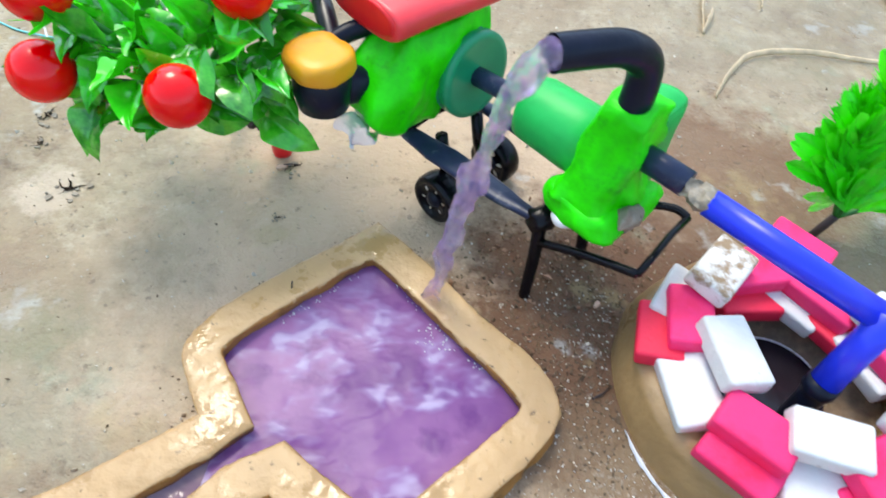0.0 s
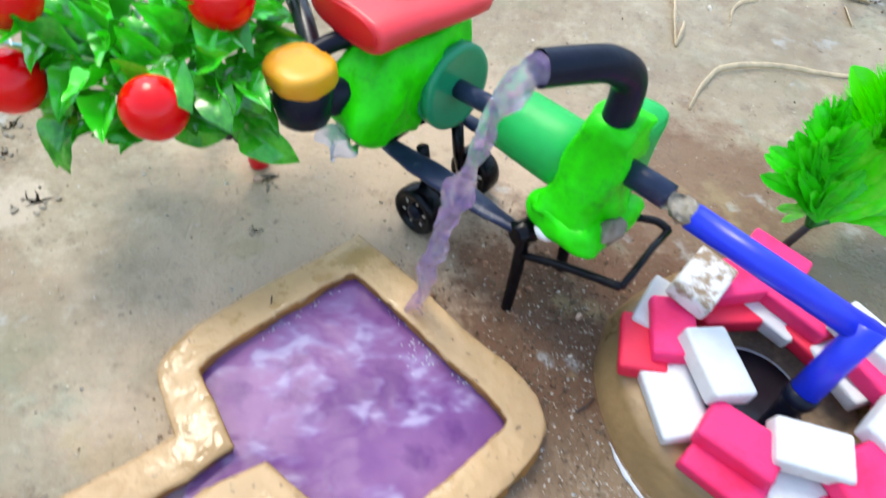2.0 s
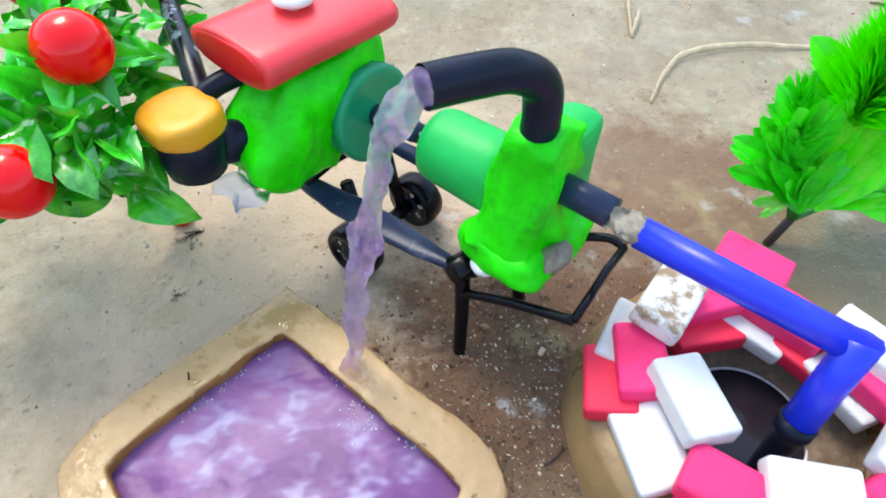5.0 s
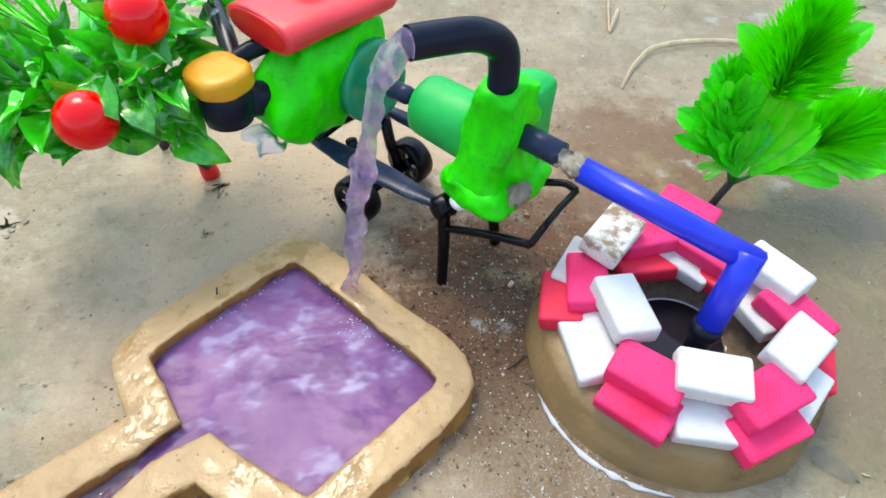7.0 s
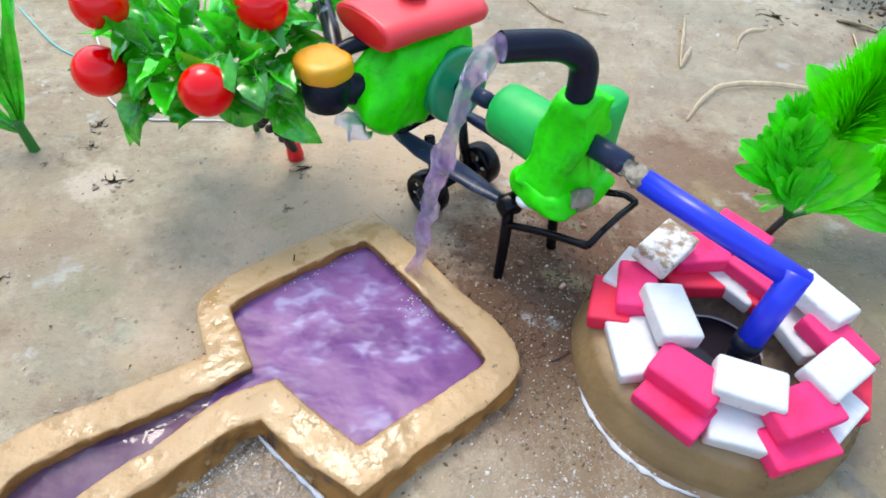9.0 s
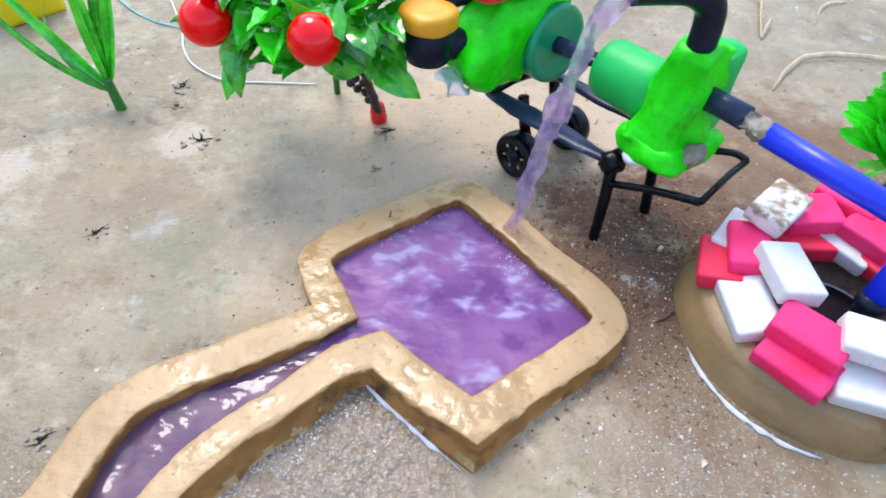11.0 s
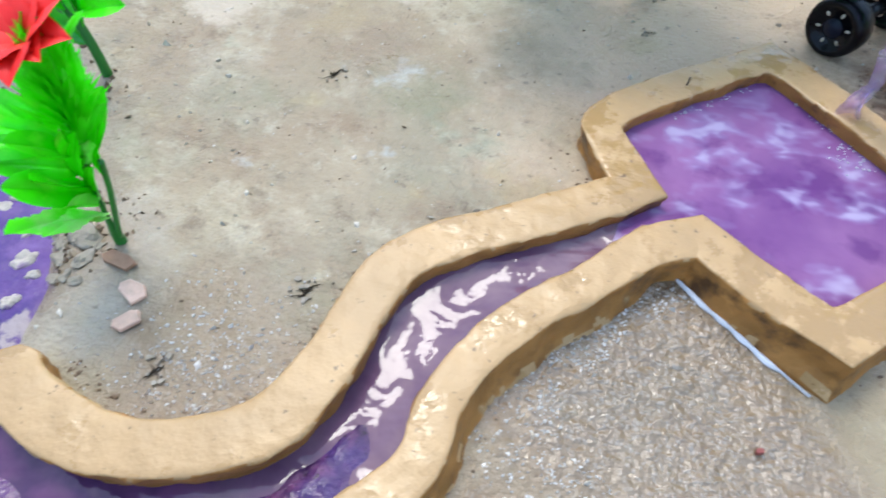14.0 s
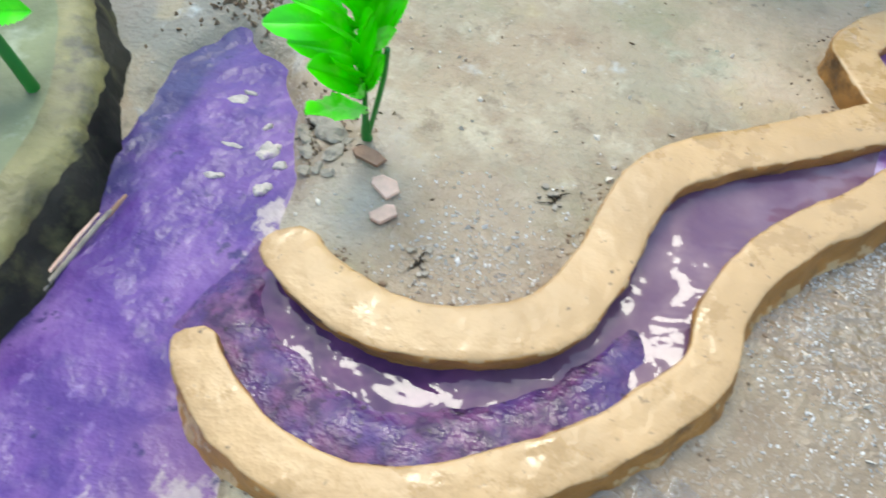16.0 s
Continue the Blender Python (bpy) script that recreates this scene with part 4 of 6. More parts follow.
    bm = bmesh.new()
    tube(bm, [M(0.050, 0.0358, 0.0866), M(0.062, 0.0365, 0.0868)], 0.0011, 8)
    part("pin", bm, WHITE, t, "thin pale pin")
    # fuel tank, a soft pillow slightly askew on the engine
    def tank_ring(b, k, wide=1.0):
        mid = -0.0155 + 0.105 * (b + 0.013)
        return [M(mid + 0.0276 * k * wide * math.copysign(abs(math.cos(q)) ** 0.8, math.cos(q)), b, 0.1255 + 0.0100 * k * math.copysign(abs(math.sin(q)) ** 0.8, math.sin(q))) for q in (2 * math.pi * j / 40 for j in range(40))]

    bm = bmesh.new()
    skin(bm, [tank_ring(b, k) for b, k in ((-0.0140, 0.88), (-0.0136, 0.97), (-0.0118, 1.0), (0.010, 1.0), (0.030, 1.0), (0.048, 0.99), (0.057, 0.96), (0.0615, 0.88), (0.0630, 0.72))])
    rough_up(bm, 0.0014, 45, 7)
    tank = part("fuel_tank", bm, TANK_RED, t, "red soft plastic tank with rounded edges")
    bm = bmesh.new()
    skin(bm, [tank_ring(b, k) for b, k in ((-0.0125, 0.86), (-0.0146, 0.86), (-0.0150, 0.74))])
    part("tank_end", bm, TANK_END, tank, "bright red end of the tank")
    bm = bmesh.new()
    turned(bm, M(-0.0125, 0.0235, 0.1338), Z, [(-0.002, 0.0050), (0.0030, 0.0050), (0.0036, 0.0088), (0.0048, 0.0098), (0.0066, 0.0096), (0.0080, 0.0080), (0.0084, 0.003)], 24)
    rough_up(bm, 0.0006, 130, 3)
    part("tank_cap", bm, WHITE, tank, "white plastic cap")
    # water hopper at the engine's side
    bm = bmesh.new()
    turned(bm, M(-0.0115, -0.0455, 0.086), Z, [(0, 0.0110), (0.001, 0.0138), (0.010, 0.0146), (0.0218, 0.0150), (0.0225, 0.012)], 24)
    rough_up(bm, 0.0012, 70, 2)
    hop = part("hopper", bm, NAVY, t, "dark navy plastic cup")
    bm = bmesh.new()
    tube(bm, [M(-0.011, -0.040, 0.0945), M(-0.009, -0.030, 0.0915), M(-0.006, -0.010, 0.090)], lambda s: 0.0098, 16)
    rough_up(bm, 0.0010, 90, 5)
    part("hopper_neck", bm, NAVY, t)
    bm = bmesh.new()
    skin(bm, [rounded_ring(-0.0118, -0.0457, z, r, r, M, 2.6, 24) for z, r in ((0.1075, 0.0140), (0.1080, 0.0160), (0.1095, 0.0166), (0.1150, 0.0165), (0.1172, 0.0160), (0.1186, 0.0140), (0.1190, 0.008))])
    rough_up(bm, 0.0016, 100, 4)
    part("hopper_cap", bm, YELLOW, hop, "amber yellow faceted cap")
    bm = bmesh.new()
    tube(bm, spline([M(-0.026, -0.030, 0.106), M(-0.024, -0.018, 0.110), M(-0.018, -0.004, 0.113)], 4), 0.0052, 12)
    part("bracket", bm, NAVY, t)
    bm = bmesh.new()
    tube(bm, spline([M(-0.024, -0.028, 0.105), M(-0.045, -0.017, 0.1135), M(-0.075, -0.003, 0.118), M(-0.105, 0.012, 0.121)], 5), 0.0056, 14)
    part("exhaust", bm, DOTS, t, "black tube with pale spots")
    bm = bmesh.new()
    tube(bm, [M(-0.014, -0.036, 0.099), M(-0.026, -0.027, 0.1055)], 0.0055, 10)
    part("exhaust_arm", bm, NAVY, t)
    bm = bmesh.new()
    grid = [[bm.verts.new(M(0.001 + 0.011 * (i / 9 - 0.3), -0.036 + 0.020 * (j / 9 - 0.5), 0.083 - 0.016 * (i / 9))) for j in range(10)] for i in range(10)]
    for r, q in zip(grid, grid[1:]):
        for j in range(9):
            bm.faces.new((r[j], r[j + 1], q[j + 1], q[j]))
    rough_up(bm, 0.007, 120, 6)
    part("film_scrap", bm, PLASTIC, t, "scrap of clear crumpled film")
    # pump
    bm = bmesh.new()
    turned(bm, M(0.0585, 0.0372, 0.0862), U, [(0, 0.010), (0.0008, 0.0148), (0.003, 0.0172), (0.007, 0.0184), (0.034, 0.0190), (0.050, 0.0188)], 36)
    rough_up(bm, 0.0012, 70, 8)
    part("pump_barrel", bm, MINT, t, "bright green smooth clay barrel")
    bm = bmesh.new()
    rings = []
    for z, ca, cb, ha, hb in ((0.0745, 0.118, 0.027, 0.0190, 0.0235), (0.0780, 0.118, 0.028, 0.0165, 0.0228), (0.083, 0.118, 0.029, 0.0148, 0.0218), (0.095, 0.118, 0.031, 0.0136, 0.0200),
                             (0.108, 0.118, 0.032, 0.0130, 0.0178), (0.118, 0.118, 0.032, 0.0126, 0.0158), (0.126, 0.118, 0.031, 0.0118, 0.0138), (0.130, 0.118, 0.030, 0.0088, 0.0105)):
        rings.append(rounded_ring(ca, cb, z, ha, hb, M, 7, 44))
    skin(bm, rings)
    bmesh.ops.subdivide_edges(bm, edges=bm.edges, cuts=1, use_grid_fill=True)
    rough_up(bm, 0.0042, 50, 12)
    rough_up(bm, 0.0016, 140, 15)
    part("pump_body", bm, GREEN, t, "lumpy hand-pressed green clay housing")
    bm = bmesh.new()
    skin(bm, [rounded_ring(ca, 0.0285, z, ha, hb, M, 7, 44) for z, ca, ha, hb in ((0.0650, 0.119, 0.018, 0.022), (0.0658, 0.119, 0.0225, 0.0252), (0.0690, 0.119, 0.0232, 0.0258), (0.0730, 0.119, 0.0222, 0.0250), (0.0765, 0.119, 0.0190, 0.0232), (0.0775, 0.119, 0.0140, 0.0180))])
    bmesh.ops.subdivide_edges(bm, edges=bm.edges, cuts=1, use_grid_fill=True)
    rough_up(bm, 0.0036, 55, 33)
    rough_up(bm, 0.0008, 150, 35)
    part("pump_base", bm, GREEN, t, "flat green clay foot, muddy below")
    bm = bmesh.new()
    block(bm, axes(M(0.1205, 0.0515, 0.0965), U, V), 0.021, 0.020, 0.052, 0.005)
    bmesh.ops.subdivide_edges(bm, edges=bm.edges, cuts=2, use_grid_fill=True)
    rough_up(bm, 0.0026, 60, 18)
    part("pump_flange", bm, MINT, t, "bright green clay slab")
    bm = bmesh.new()
    tube(bm, spline([M(0.118, 0.027, 0.122), M(0.118, 0.028, 0.137), M(0.1165, 0.0255, 0.150), M(0.112, 0.014, 0.1585), M(0.106, 0.000, 0.1612), M(0.0985, -0.0165, 0.1625)], 7), 0.0076, 20, caps=False)
    part("outlet_pipe", bm, NAVY, t, "bent dark plastic outlet pipe")
    bm = bmesh.new()
    tube(bm, [M(0.124, 0.033, 0.1015), M(0.140, 0.0333, 0.1015), M(0.1535, 0.0335, 0.1012)], 0.0066, 16)
    part("inlet_pipe", bm, SLATE, t, "blue-black plastic inlet pipe")
    bm = bmesh.new()
    bmesh.ops.create_icosphere(bm, subdivisions=4, radius=0.0072, matrix=axes(M(0.1600, 0.033, 0.1005), U, V) @ Matrix.Diagonal((1.25, 0.85, 0.8, 1)))
    rough_up(bm, 0.0040, 150, 21)
    rough_up(bm, 0.0016, 420, 5)
    part("joint_wrap", bm, CRUST, t, "muddy wrapping round the pipe joint")
    return t


make_trolley()


def make_blue_pipe():
    p = thing("suction_pipe", (0.174, 0.124, 0.03), "royal blue plastic pipe bent down into the well", "pipe")
    a, b, c = M(0.1655, 0.033, 0.0995), Vector((0.1830, 0.1338, 0.0872)), Vector((0.1738, 0.1240, 0.0465))
    bm = bmesh.new()
    tube(bm, [a, a.lerp(b, 0.5), b + (b - a).normalized() * 0.005], 0.0066, 20)
    part("long_arm", bm, BLUE, p)
    bm = bmesh.new()
    tube(bm, [b + Vector((0, 0, 0.005)), b.lerp(c, 0.4), c], 0.0069, 20)
    part("short_arm", bm, BLUE, p)
    bm = bmesh.new()
    way = (c - b).normalized()
    turned(bm, c - way * 0.003, way, [(0, 0.0070), (0, 0.0077), (0.006, 0.0077), (0.007, 0.0068), (0.012, 0.0056), (0.034, 0.0054), (0.042, 0.0050)], 20)
    rough_up(bm, 0.0006, 140, 4)
    part("strainer", bm, NAVY, p, "dark collar and hose end dipping into the water")


make_blue_pipe()

# ---- well ----
WELL = Vector((0.175, 0.143, 0))
# x, y, height of the top in millimetres, colour, yaw
TOP_BRICKS = [(0.1412, 0.1838, 57.5, "D", 47), (0.1919, 0.2055, 50, "P", -43), (0.1360, 0.1387, 53, "W", -84), (0.1395, 0.1035, 47, "P", -40), (0.1662, 0.0972, 53, "W", -16),
              (0.1905, 0.0885, 49, "P", 22), (0.2120, 0.1082, 54, "W", 38), (0.2250, 0.1320, 47, "P", -60), (0.2205, 0.1543, 55, "W", -55), (0.1245, 0.1622, 45, "P", -102), (0.1650, 0.1930, 47, "P", 10),
              (0.1995, 0.1780, 46, "P", -50)]
LOW_BRICKS = [(0.1197, 0.1270, 35.5, "W", -84), (0.1345, 0.0938, 35.5, "P", -42), (0.1655, 0.0828, 36, "W", -12), (0.1900, 0.0770, 36, "P", 20), (0.2120, 0.0945, 37, "W", 42), (0.2290, 0.1130, 35, "R", 65),
              (0.2140, 0.1440, 38, "W", -74), (0.2060, 0.1640, 35, "R", -58), (0.1868, 0.1826, 35.5, "W", -48), (0.1640, 0.1820, 35, "R", 4), (0.1115, 0.1585, 35, "R", -104), (0.1255, 0.1790, 37, "W", 55)]


def make_well():
    w = thing("toy_well", WELL, "round clay well ringed with red and white foam bricks", "well")
    bm = bmesh.new()
    seg = 72
    prof = [(0.046, 0.003), (0.0462, 0.020), (0.048, 0.0240), (0.058, 0.0245), (0.068, 0.0240), (0.0735, 0.0222), (0.0762, 0.0185), (0.0770, 0.0135), (0.0795, 0.0105), (0.0805, 0.004), (0.083, -0.004)]
    rings = []
    for r, z in prof:
        rings.append([WELL + Vector(((r + 0.0018 * noise.noise((math.cos(q) * 3, math.sin(q) * 3, r * 60))) * math.cos(q), (r + 0.0018 * noise.noise((math.cos(q) * 3, math.sin(q) * 3, r * 60))) * math.sin(q),
                                     z + 0.0015 * noise.noise((math.cos(q) * 4, math.sin(q) * 4, z * 90)))) for q in (2 * math.pi * k / seg for k in range(seg))])
    skin(bm, rings, caps=False)
    part("clay_base", bm, WELL_CLAY, w, "brown clay ring, wet at its foot")
    bm = bmesh.new()
    rings = [[WELL + Vector((r * math.cos(q) + 0.001 * noise.noise((r * 90, q * 5, z * 80)), r * math.sin(q), z)) for q in (2 * math.pi * k / seg for k in range(seg))] for r, z in ((0.0458, 0.0236), (0.0440, 0.019), (0.0370, 0.013), (0.0290, 0.0068), (0.024, 0.002))]
    skin(bm, rings, caps=False)
    rough_up(bm, 0.0015, 120, 2)
    part("lining", bm, WELL_SOIL, w, "dark wet soil inside the well")
    bm = bmesh.new()
    bmesh.ops.create_circle(bm, cap_ends=True, segments=48, radius=0.0295, matrix=Matrix.Translation(WELL + Vector((0, 0, 0.0065))))
    part("well_water", bm, WELL_WATER, w, "dark still water")
    # bright meniscus painted as a pale ring on the water's edge
    bm = bmesh.new()
    tube(bm, [WELL + Vector((0.0290 * math.cos(q), 0.0290 * math.sin(q), 0.0068)) for q in (2 * math.pi * k / 60 for k in range(61))], 0.0007, 6)
    part("water_edge", bm, FILM_GLARE, w, "rim of water along the soil with a painted gleam")
    paints = {"W": BRICK_WHITE, "P": BRICK_PINK, "R": BRICK_RED, "D": BRICK_DIRTY}
    words = {"W": "white foam brick", "P": "hot pink foam brick", "R": "crimson foam brick", "D": "white foam brick with spilt soil"}
    rnd = random.Random(4)
    for level, rows in ((1, TOP_BRICKS), (0, LOW_BRICKS)):
        for x, y, z, paint, yaw in rows:
            bm = bmesh.new()
            out = Vector((x, y, 0)) - WELL
            tilt = (8 if level else 11) * (0.8 + 0.4 * rnd.random())
            if y > 0.17 or out.length < 0.045:
                tilt = -5
            axis = Vector((-out.y, out.x, 0)).normalized()
            m = Matrix.Translation((x, y, z / 1000 - 0.0058)) @ Matrix.Rotation(radians(tilt), 4, axis) @ Matrix.Rotation(radians(yaw), 4, "Z")
            block(bm, m, 0.0360 * rnd.uniform(0.95, 1.04), 0.0225 * rnd.uniform(0.95, 1.05), 0.0112, 0.0024, 3)
            for v in bm.verts:
                v.co += 0.0011 * noise.noise_vector(v.co * 60 + Vector((x * 900, 0, 0)))
            part("brick", bm, paints[paint], w, words[paint])


make_well()


# ---- water falling from the outlet ----
def make_jet():
    bm = bmesh.new()
    start, end = M(0.0995, -0.0145, 0.1624), Vector((-0.0060, 0.1858, 0.004))
    line = [Vector((*start.xy.lerp(end.xy, f), start.z + 0.004 * f - (start.z + 0.004 - end.z) * f ** 2.1)) for f in (math.sin(k / 46 * math.pi / 2) for k in range(47))]
    tube(bm, line, lambda s: (0.0066 - 0.0024 * s) * (1 + 0.16 * math.sin(17 * s) + 0.12 * math.sin(41 * s + 1)), 20, flat=0.8)
    bmesh.ops.subdivide_edges(bm, edges=bm.edges, cuts=1, use_grid_fill=True)
    for v in bm.verts:
        free = min(1.0, 0.06 + (v.co - start).length / 0.03)
        v.co += free * (0.0046 * noise.noise_vector(Vector((v.co.x * 170, v.co.y * 150, v.co.z * 55))) + 0.0014 * noise.noise_vector(v.co * 320))
    single("water_jet", bm, JET, "lilac water pouring from the outlet pipe into the pond", "water", kind="structure")


make_jet()


FOAM = shader("water bubbles", (0.72, 0.68, 0.76), 0.1, transmission=0.3, spread=0.05, bump=0)


# ---- plants ----
def leaf_mesh(name, material, length, width, curl, fold, teeth=0, rows=10, blunt=False, wave=0.05):
    """A leaf along +x, its face up: pointed, folded along the rib, curling down; teeth: saw teeth along each edge."""
    bm = bmesh.new()
    grid = []
    if teeth:
        rows = teeth * 2
    for i in range(rows + 1):
        s = i / rows
        w = width * 0.5 * (math.sin(math.pi * min(1, s ** 0.72)) ** 0.85 + 0.05 * (1 - s))
        if blunt:
            w = width * 0.5 * (0.12 + 0.88 * min(1, s / 0.45) ** 0.8) * math.sqrt(max(0.02, 1 - max(0, (s - 0.55) / 0.45) ** 2.4))
        if teeth and i % 2 and s < 0.97:
            w *= 0.84
        a = curl * s
        x, z = length * (math.sin(a) / curl if curl else s), -length * ((1 - math.cos(a)) / curl if curl else 0)
        grid.append([bm.verts.new((x, w * t, z + fold * abs(t) * w - 0.12 * w * (abs(t) ** 3) + wave * w * math.sin(11 * s + 3 * t) * (0.3 + 0.7 * abs(t)))) for t in (-1, -0.55, -0.12, 0, 0.12, 0.55, 1)])
        grid[-1][3].co.z -= 0.0004
    for r, q in zip(grid, grid[1:]):
        for j in range(6):
            bm.faces.new((r[j], r[j + 1], q[j + 1], q[j]))
    me = bpy.data.meshes.new(name)
    bm.to_mesh(me)
    bm.free()
    smooth(me)
    me.materials.append(material)
    return me


def leaf_at(me, parent, base, way, up, size=1.0, roll=0.0, name="leaf"):
    x = Vector(way).normalized()
    y = Vector(up).cross(x)
    if y.length < 1e-4:
        y = x.orthogonal()
    y.normalize()
    ob = new(name, me)
    ob.parent = parent
    ob.matrix_basis = Matrix.Translation(Vector(base) - ORIGIN[parent.name]) @ Matrix((x, y, x.cross(y))).transposed().to_4x4() @ Matrix.Rotation(roll, 4, "X") @ Matrix.Scale(size, 4)
    return ob


BROAD = [leaf_mesh("leaf", LEAF, 0.034, w, c, f, rows=14, wave=v) for w, c, f, v in ((0.0175, 0.9, 0.55, 0.3), (0.0165, 0.5, 0.75, 0.2), (0.019, 1.5, 0.4, 0.3), (0.0155, -0.7, 0.8, 0.25), (0.0175, 1.8, 0.6, 0.2), (0.0145, 0.3, 0.9, 0.35))]
ROUND = [leaf_mesh("leaf", LEAF, 0.030, 0.026, c, f, rows=14, blunt=True, wave=0.12) for c, f in ((1.2, 0.3), (1.7, 0.2))]
TOOTHED = [leaf_mesh("leaf", LEAF_LIGHT, 0.040, 0.0115, c, f, 12, blunt=True) for c, f in ((0.5, 0.5), (0.9, 0.35), (0.2, 0.6))]
FRINGED = [leaf_mesh("leaf", LEAF_TIP, 0.040, 0.0115, c, f, 12, blunt=True, wave=0.3) for c, f in ((0.25, 0.4), (0.5, 0.2))]
PADDLE = [leaf_mesh("leaf", LEAF_LIGHT, 0.056, 0.0205, c, f, blunt=True) for c, f in ((0.3, 0.4), (0.6, 0.3), (-0.2, 0.5))]
FERN_LEAF = [leaf_mesh("leaf", FERN, 0.045, 0.0135, c, f, 13, blunt=True) for c, f in ((0.35, 0.45), (0.7, 0.3), (-0.25, 0.5))]
STRAP = [leaf_mesh("leaf", LEAF, 0.062, 0.0135, c, f, rows=12, wave=0.15) for c, f in ((0.25, 0.7), (0.6, 0.5), (-0.2, 0.8))]
BLADE = [leaf_mesh("blade", LEAF_LIGHT, 0.085, 0.0042, c, 0.7) for c in (0.35, 0.8, 0.15)]
BLADE_DARK = [leaf_mesh("blade", LEAF, 0.115, 0.0085, c, 0.6, rows=14) for c in (0.25, 0.6, 1.1)]


def around(axis, angle, spread):
    """A way that leans from the axis by spread, turned round it by angle."""
    axis = Vector(axis).normalized()
    x = axis.orthogonal().normalized()
    y = axis.cross(x)
    return axis * math.cos(spread) + (x * math.cos(angle) + y * math.sin(angle)) * math.sin(spread)


def make_fruit_plant():
    rnd = random.Random(11)
    foot = Vector((-0.107, 0.307, 0))
    t = thing("fruit_plant", foot, "artificial plant with glossy leaves and big red fruits, stuck in mud", "plant")
    hub = Vector((-0.131, 0.272, 0.088))
    bm = bmesh.new()
    tube(bm, spline([foot + Vector((0, 0, 0.004)), (-0.109, 0.295, 0.03), (-0.115, 0.285, 0.06), hub], 5), lambda s: 0.0036 - 0.001 * s, 9)
    rough_up(bm, 0.0012, 160, 3)
    part("stem", bm, STEM_DARK, t, "dark knobbly stem")
    for k in range(16):
        bm = bmesh.new()
        p = foot.lerp(hub, 0.22 + 0.046 * k) + Vector((rnd.uniform(-0.006, 0.006), rnd.uniform(-0.006, 0.006), 0.003))
        bmesh.ops.create_icosphere(bm, subdivisions=2, radius=0.0034, matrix=Matrix.Translation(p))
        part("bud", bm, STEM_DARK, t)
    bm = bmesh.new()
    turned(bm, foot + Vector((0, 0, -0.002)), (-0.06, -0.05, 1), [(0, 0.0056), (0.005, 0.0064), (0.012, 0.0060), (0.0165, 0.0050), (0.018, 0.003)], 16)
    rough_up(bm, 0.0008, 200)
    part("tape", bm, TANK_END, t, "red tape wound round the foot")
    face = Vector((0, -0.75, 0.66))

    def put(p, w, up, size, roll, kinds=BROAD):
        """A leaf, unless it would cover a fruit, which all stand proud."""
        w = w.normalized()
        if p.z + w.z * 0.036 * size < 0.079:
            return
        for f in fruits:
            for s in (0.2, 0.5, 0.8, 1.0):
                d = p + w * 0.036 * size * s - Vector(f)
                ahead = d.dot(face)
                if ahead > -0.002 and (d - face * ahead).length < 0.0135:
                    return
        leaf_at(rnd.choice(kinds), t, p, w, up, size, roll)

    fruits = [(-0.1854, 0.2518, 0.1436), (-0.1940, 0.2420, 0.1065), (-0.1267, 0.2270, 0.1085), (-0.0992, 0.2645, 0.1428), (-0.1348, 0.3285, 0.1417), (-0.0950, 0.3441, 0.1430)]
    for c in fruits:
        c = Vector(c)
        way = (c - hub).normalized()
        bm = bmesh.new()
        tube(bm, spline([hub, hub.lerp(c, 0.5) - Vector((0, 0, 0.006)), c - way * 0.012], 4), 0.0016, 7)
        part("branch", bm, STEM, t)
        bm = bmesh.new()
        bmesh.ops.create_uvsphere(bm, u_segments=32, v_segments=20, radius=0.0151, matrix=Matrix.Translation(c) @ Matrix.Diagonal((1, 1, 0.97, 1)))
        part("fruit", bm, RED_FRUIT, t, "glossy red fruit")
        turn = rnd.random() * 6
        for k in range(6):
            w = around(way, turn + k * 1.047 + rnd.uniform(-0.2, 0.2), rnd.uniform(1.35, 1.9))
            w.z += rnd.uniform(-0.2, 0.2)
            put(c - way * rnd.uniform(0.009, 0.014), w, way + Vector((0, -0.3, 0.6)), rnd.uniform(0.8, 1.1), rnd.uniform(-0.4, 0.4))
    # leaves of the crown: dark ones low inside, bright ones reaching out
    for k in range(150):
        if k < 112:
            p = hub + Vector((rnd.uniform(-0.056, 0.036), rnd.uniform(-0.034, 0.028), rnd.uniform(-0.016, 0.030)))
        else:
            p = hub + Vector((rnd.uniform(0.0, 0.05), rnd.uniform(0.0, 0.066), rnd.uniform(0.010, 0.055)))
        w = (p - hub) * 18 + Vector((rnd.uniform(-0.8, 0.8), rnd.uniform(-0.9, 0.4), rnd.uniform(-0.5, 0.7)))
        put(p, w, Vector((rnd.uniform(-0.6, 0.6), -0.5, 1)), rnd.uniform(0.75, 1.15) if k < 112 else rnd.uniform(0.6, 0.95), rnd.uniform(-0.6, 0.6))
    for x, y, z, a, b, c in ((0.012, -0.030, 0.030, -0.2, -0.6, 0.1), (0.022, -0.028, 0.026, 0.5, -0.7, 0.0), (0.004, -0.030, 0.022, -0.7, -0.5, -0.2), (0.016, -0.034, 0.018, 0.2, -0.8, -0.4)):
        put(hub + Vector((x, y + 0.012, z)), Vector((a, b, c)), Vector((0, -0.4, 1)), rnd.uniform(0.9, 1.15), rnd.uniform(-0.3, 0.3), ROUND)
    # three leaves that hang below the lowest fruit
    for tip, size in (((-0.098, 0.226, 0.075), 1.0), ((-0.152, 0.232, 0.082), 0.95), ((-0.088, 0.238, 0.107), 1.1)):
        base = Vector((-0.122, 0.240, 0.100))
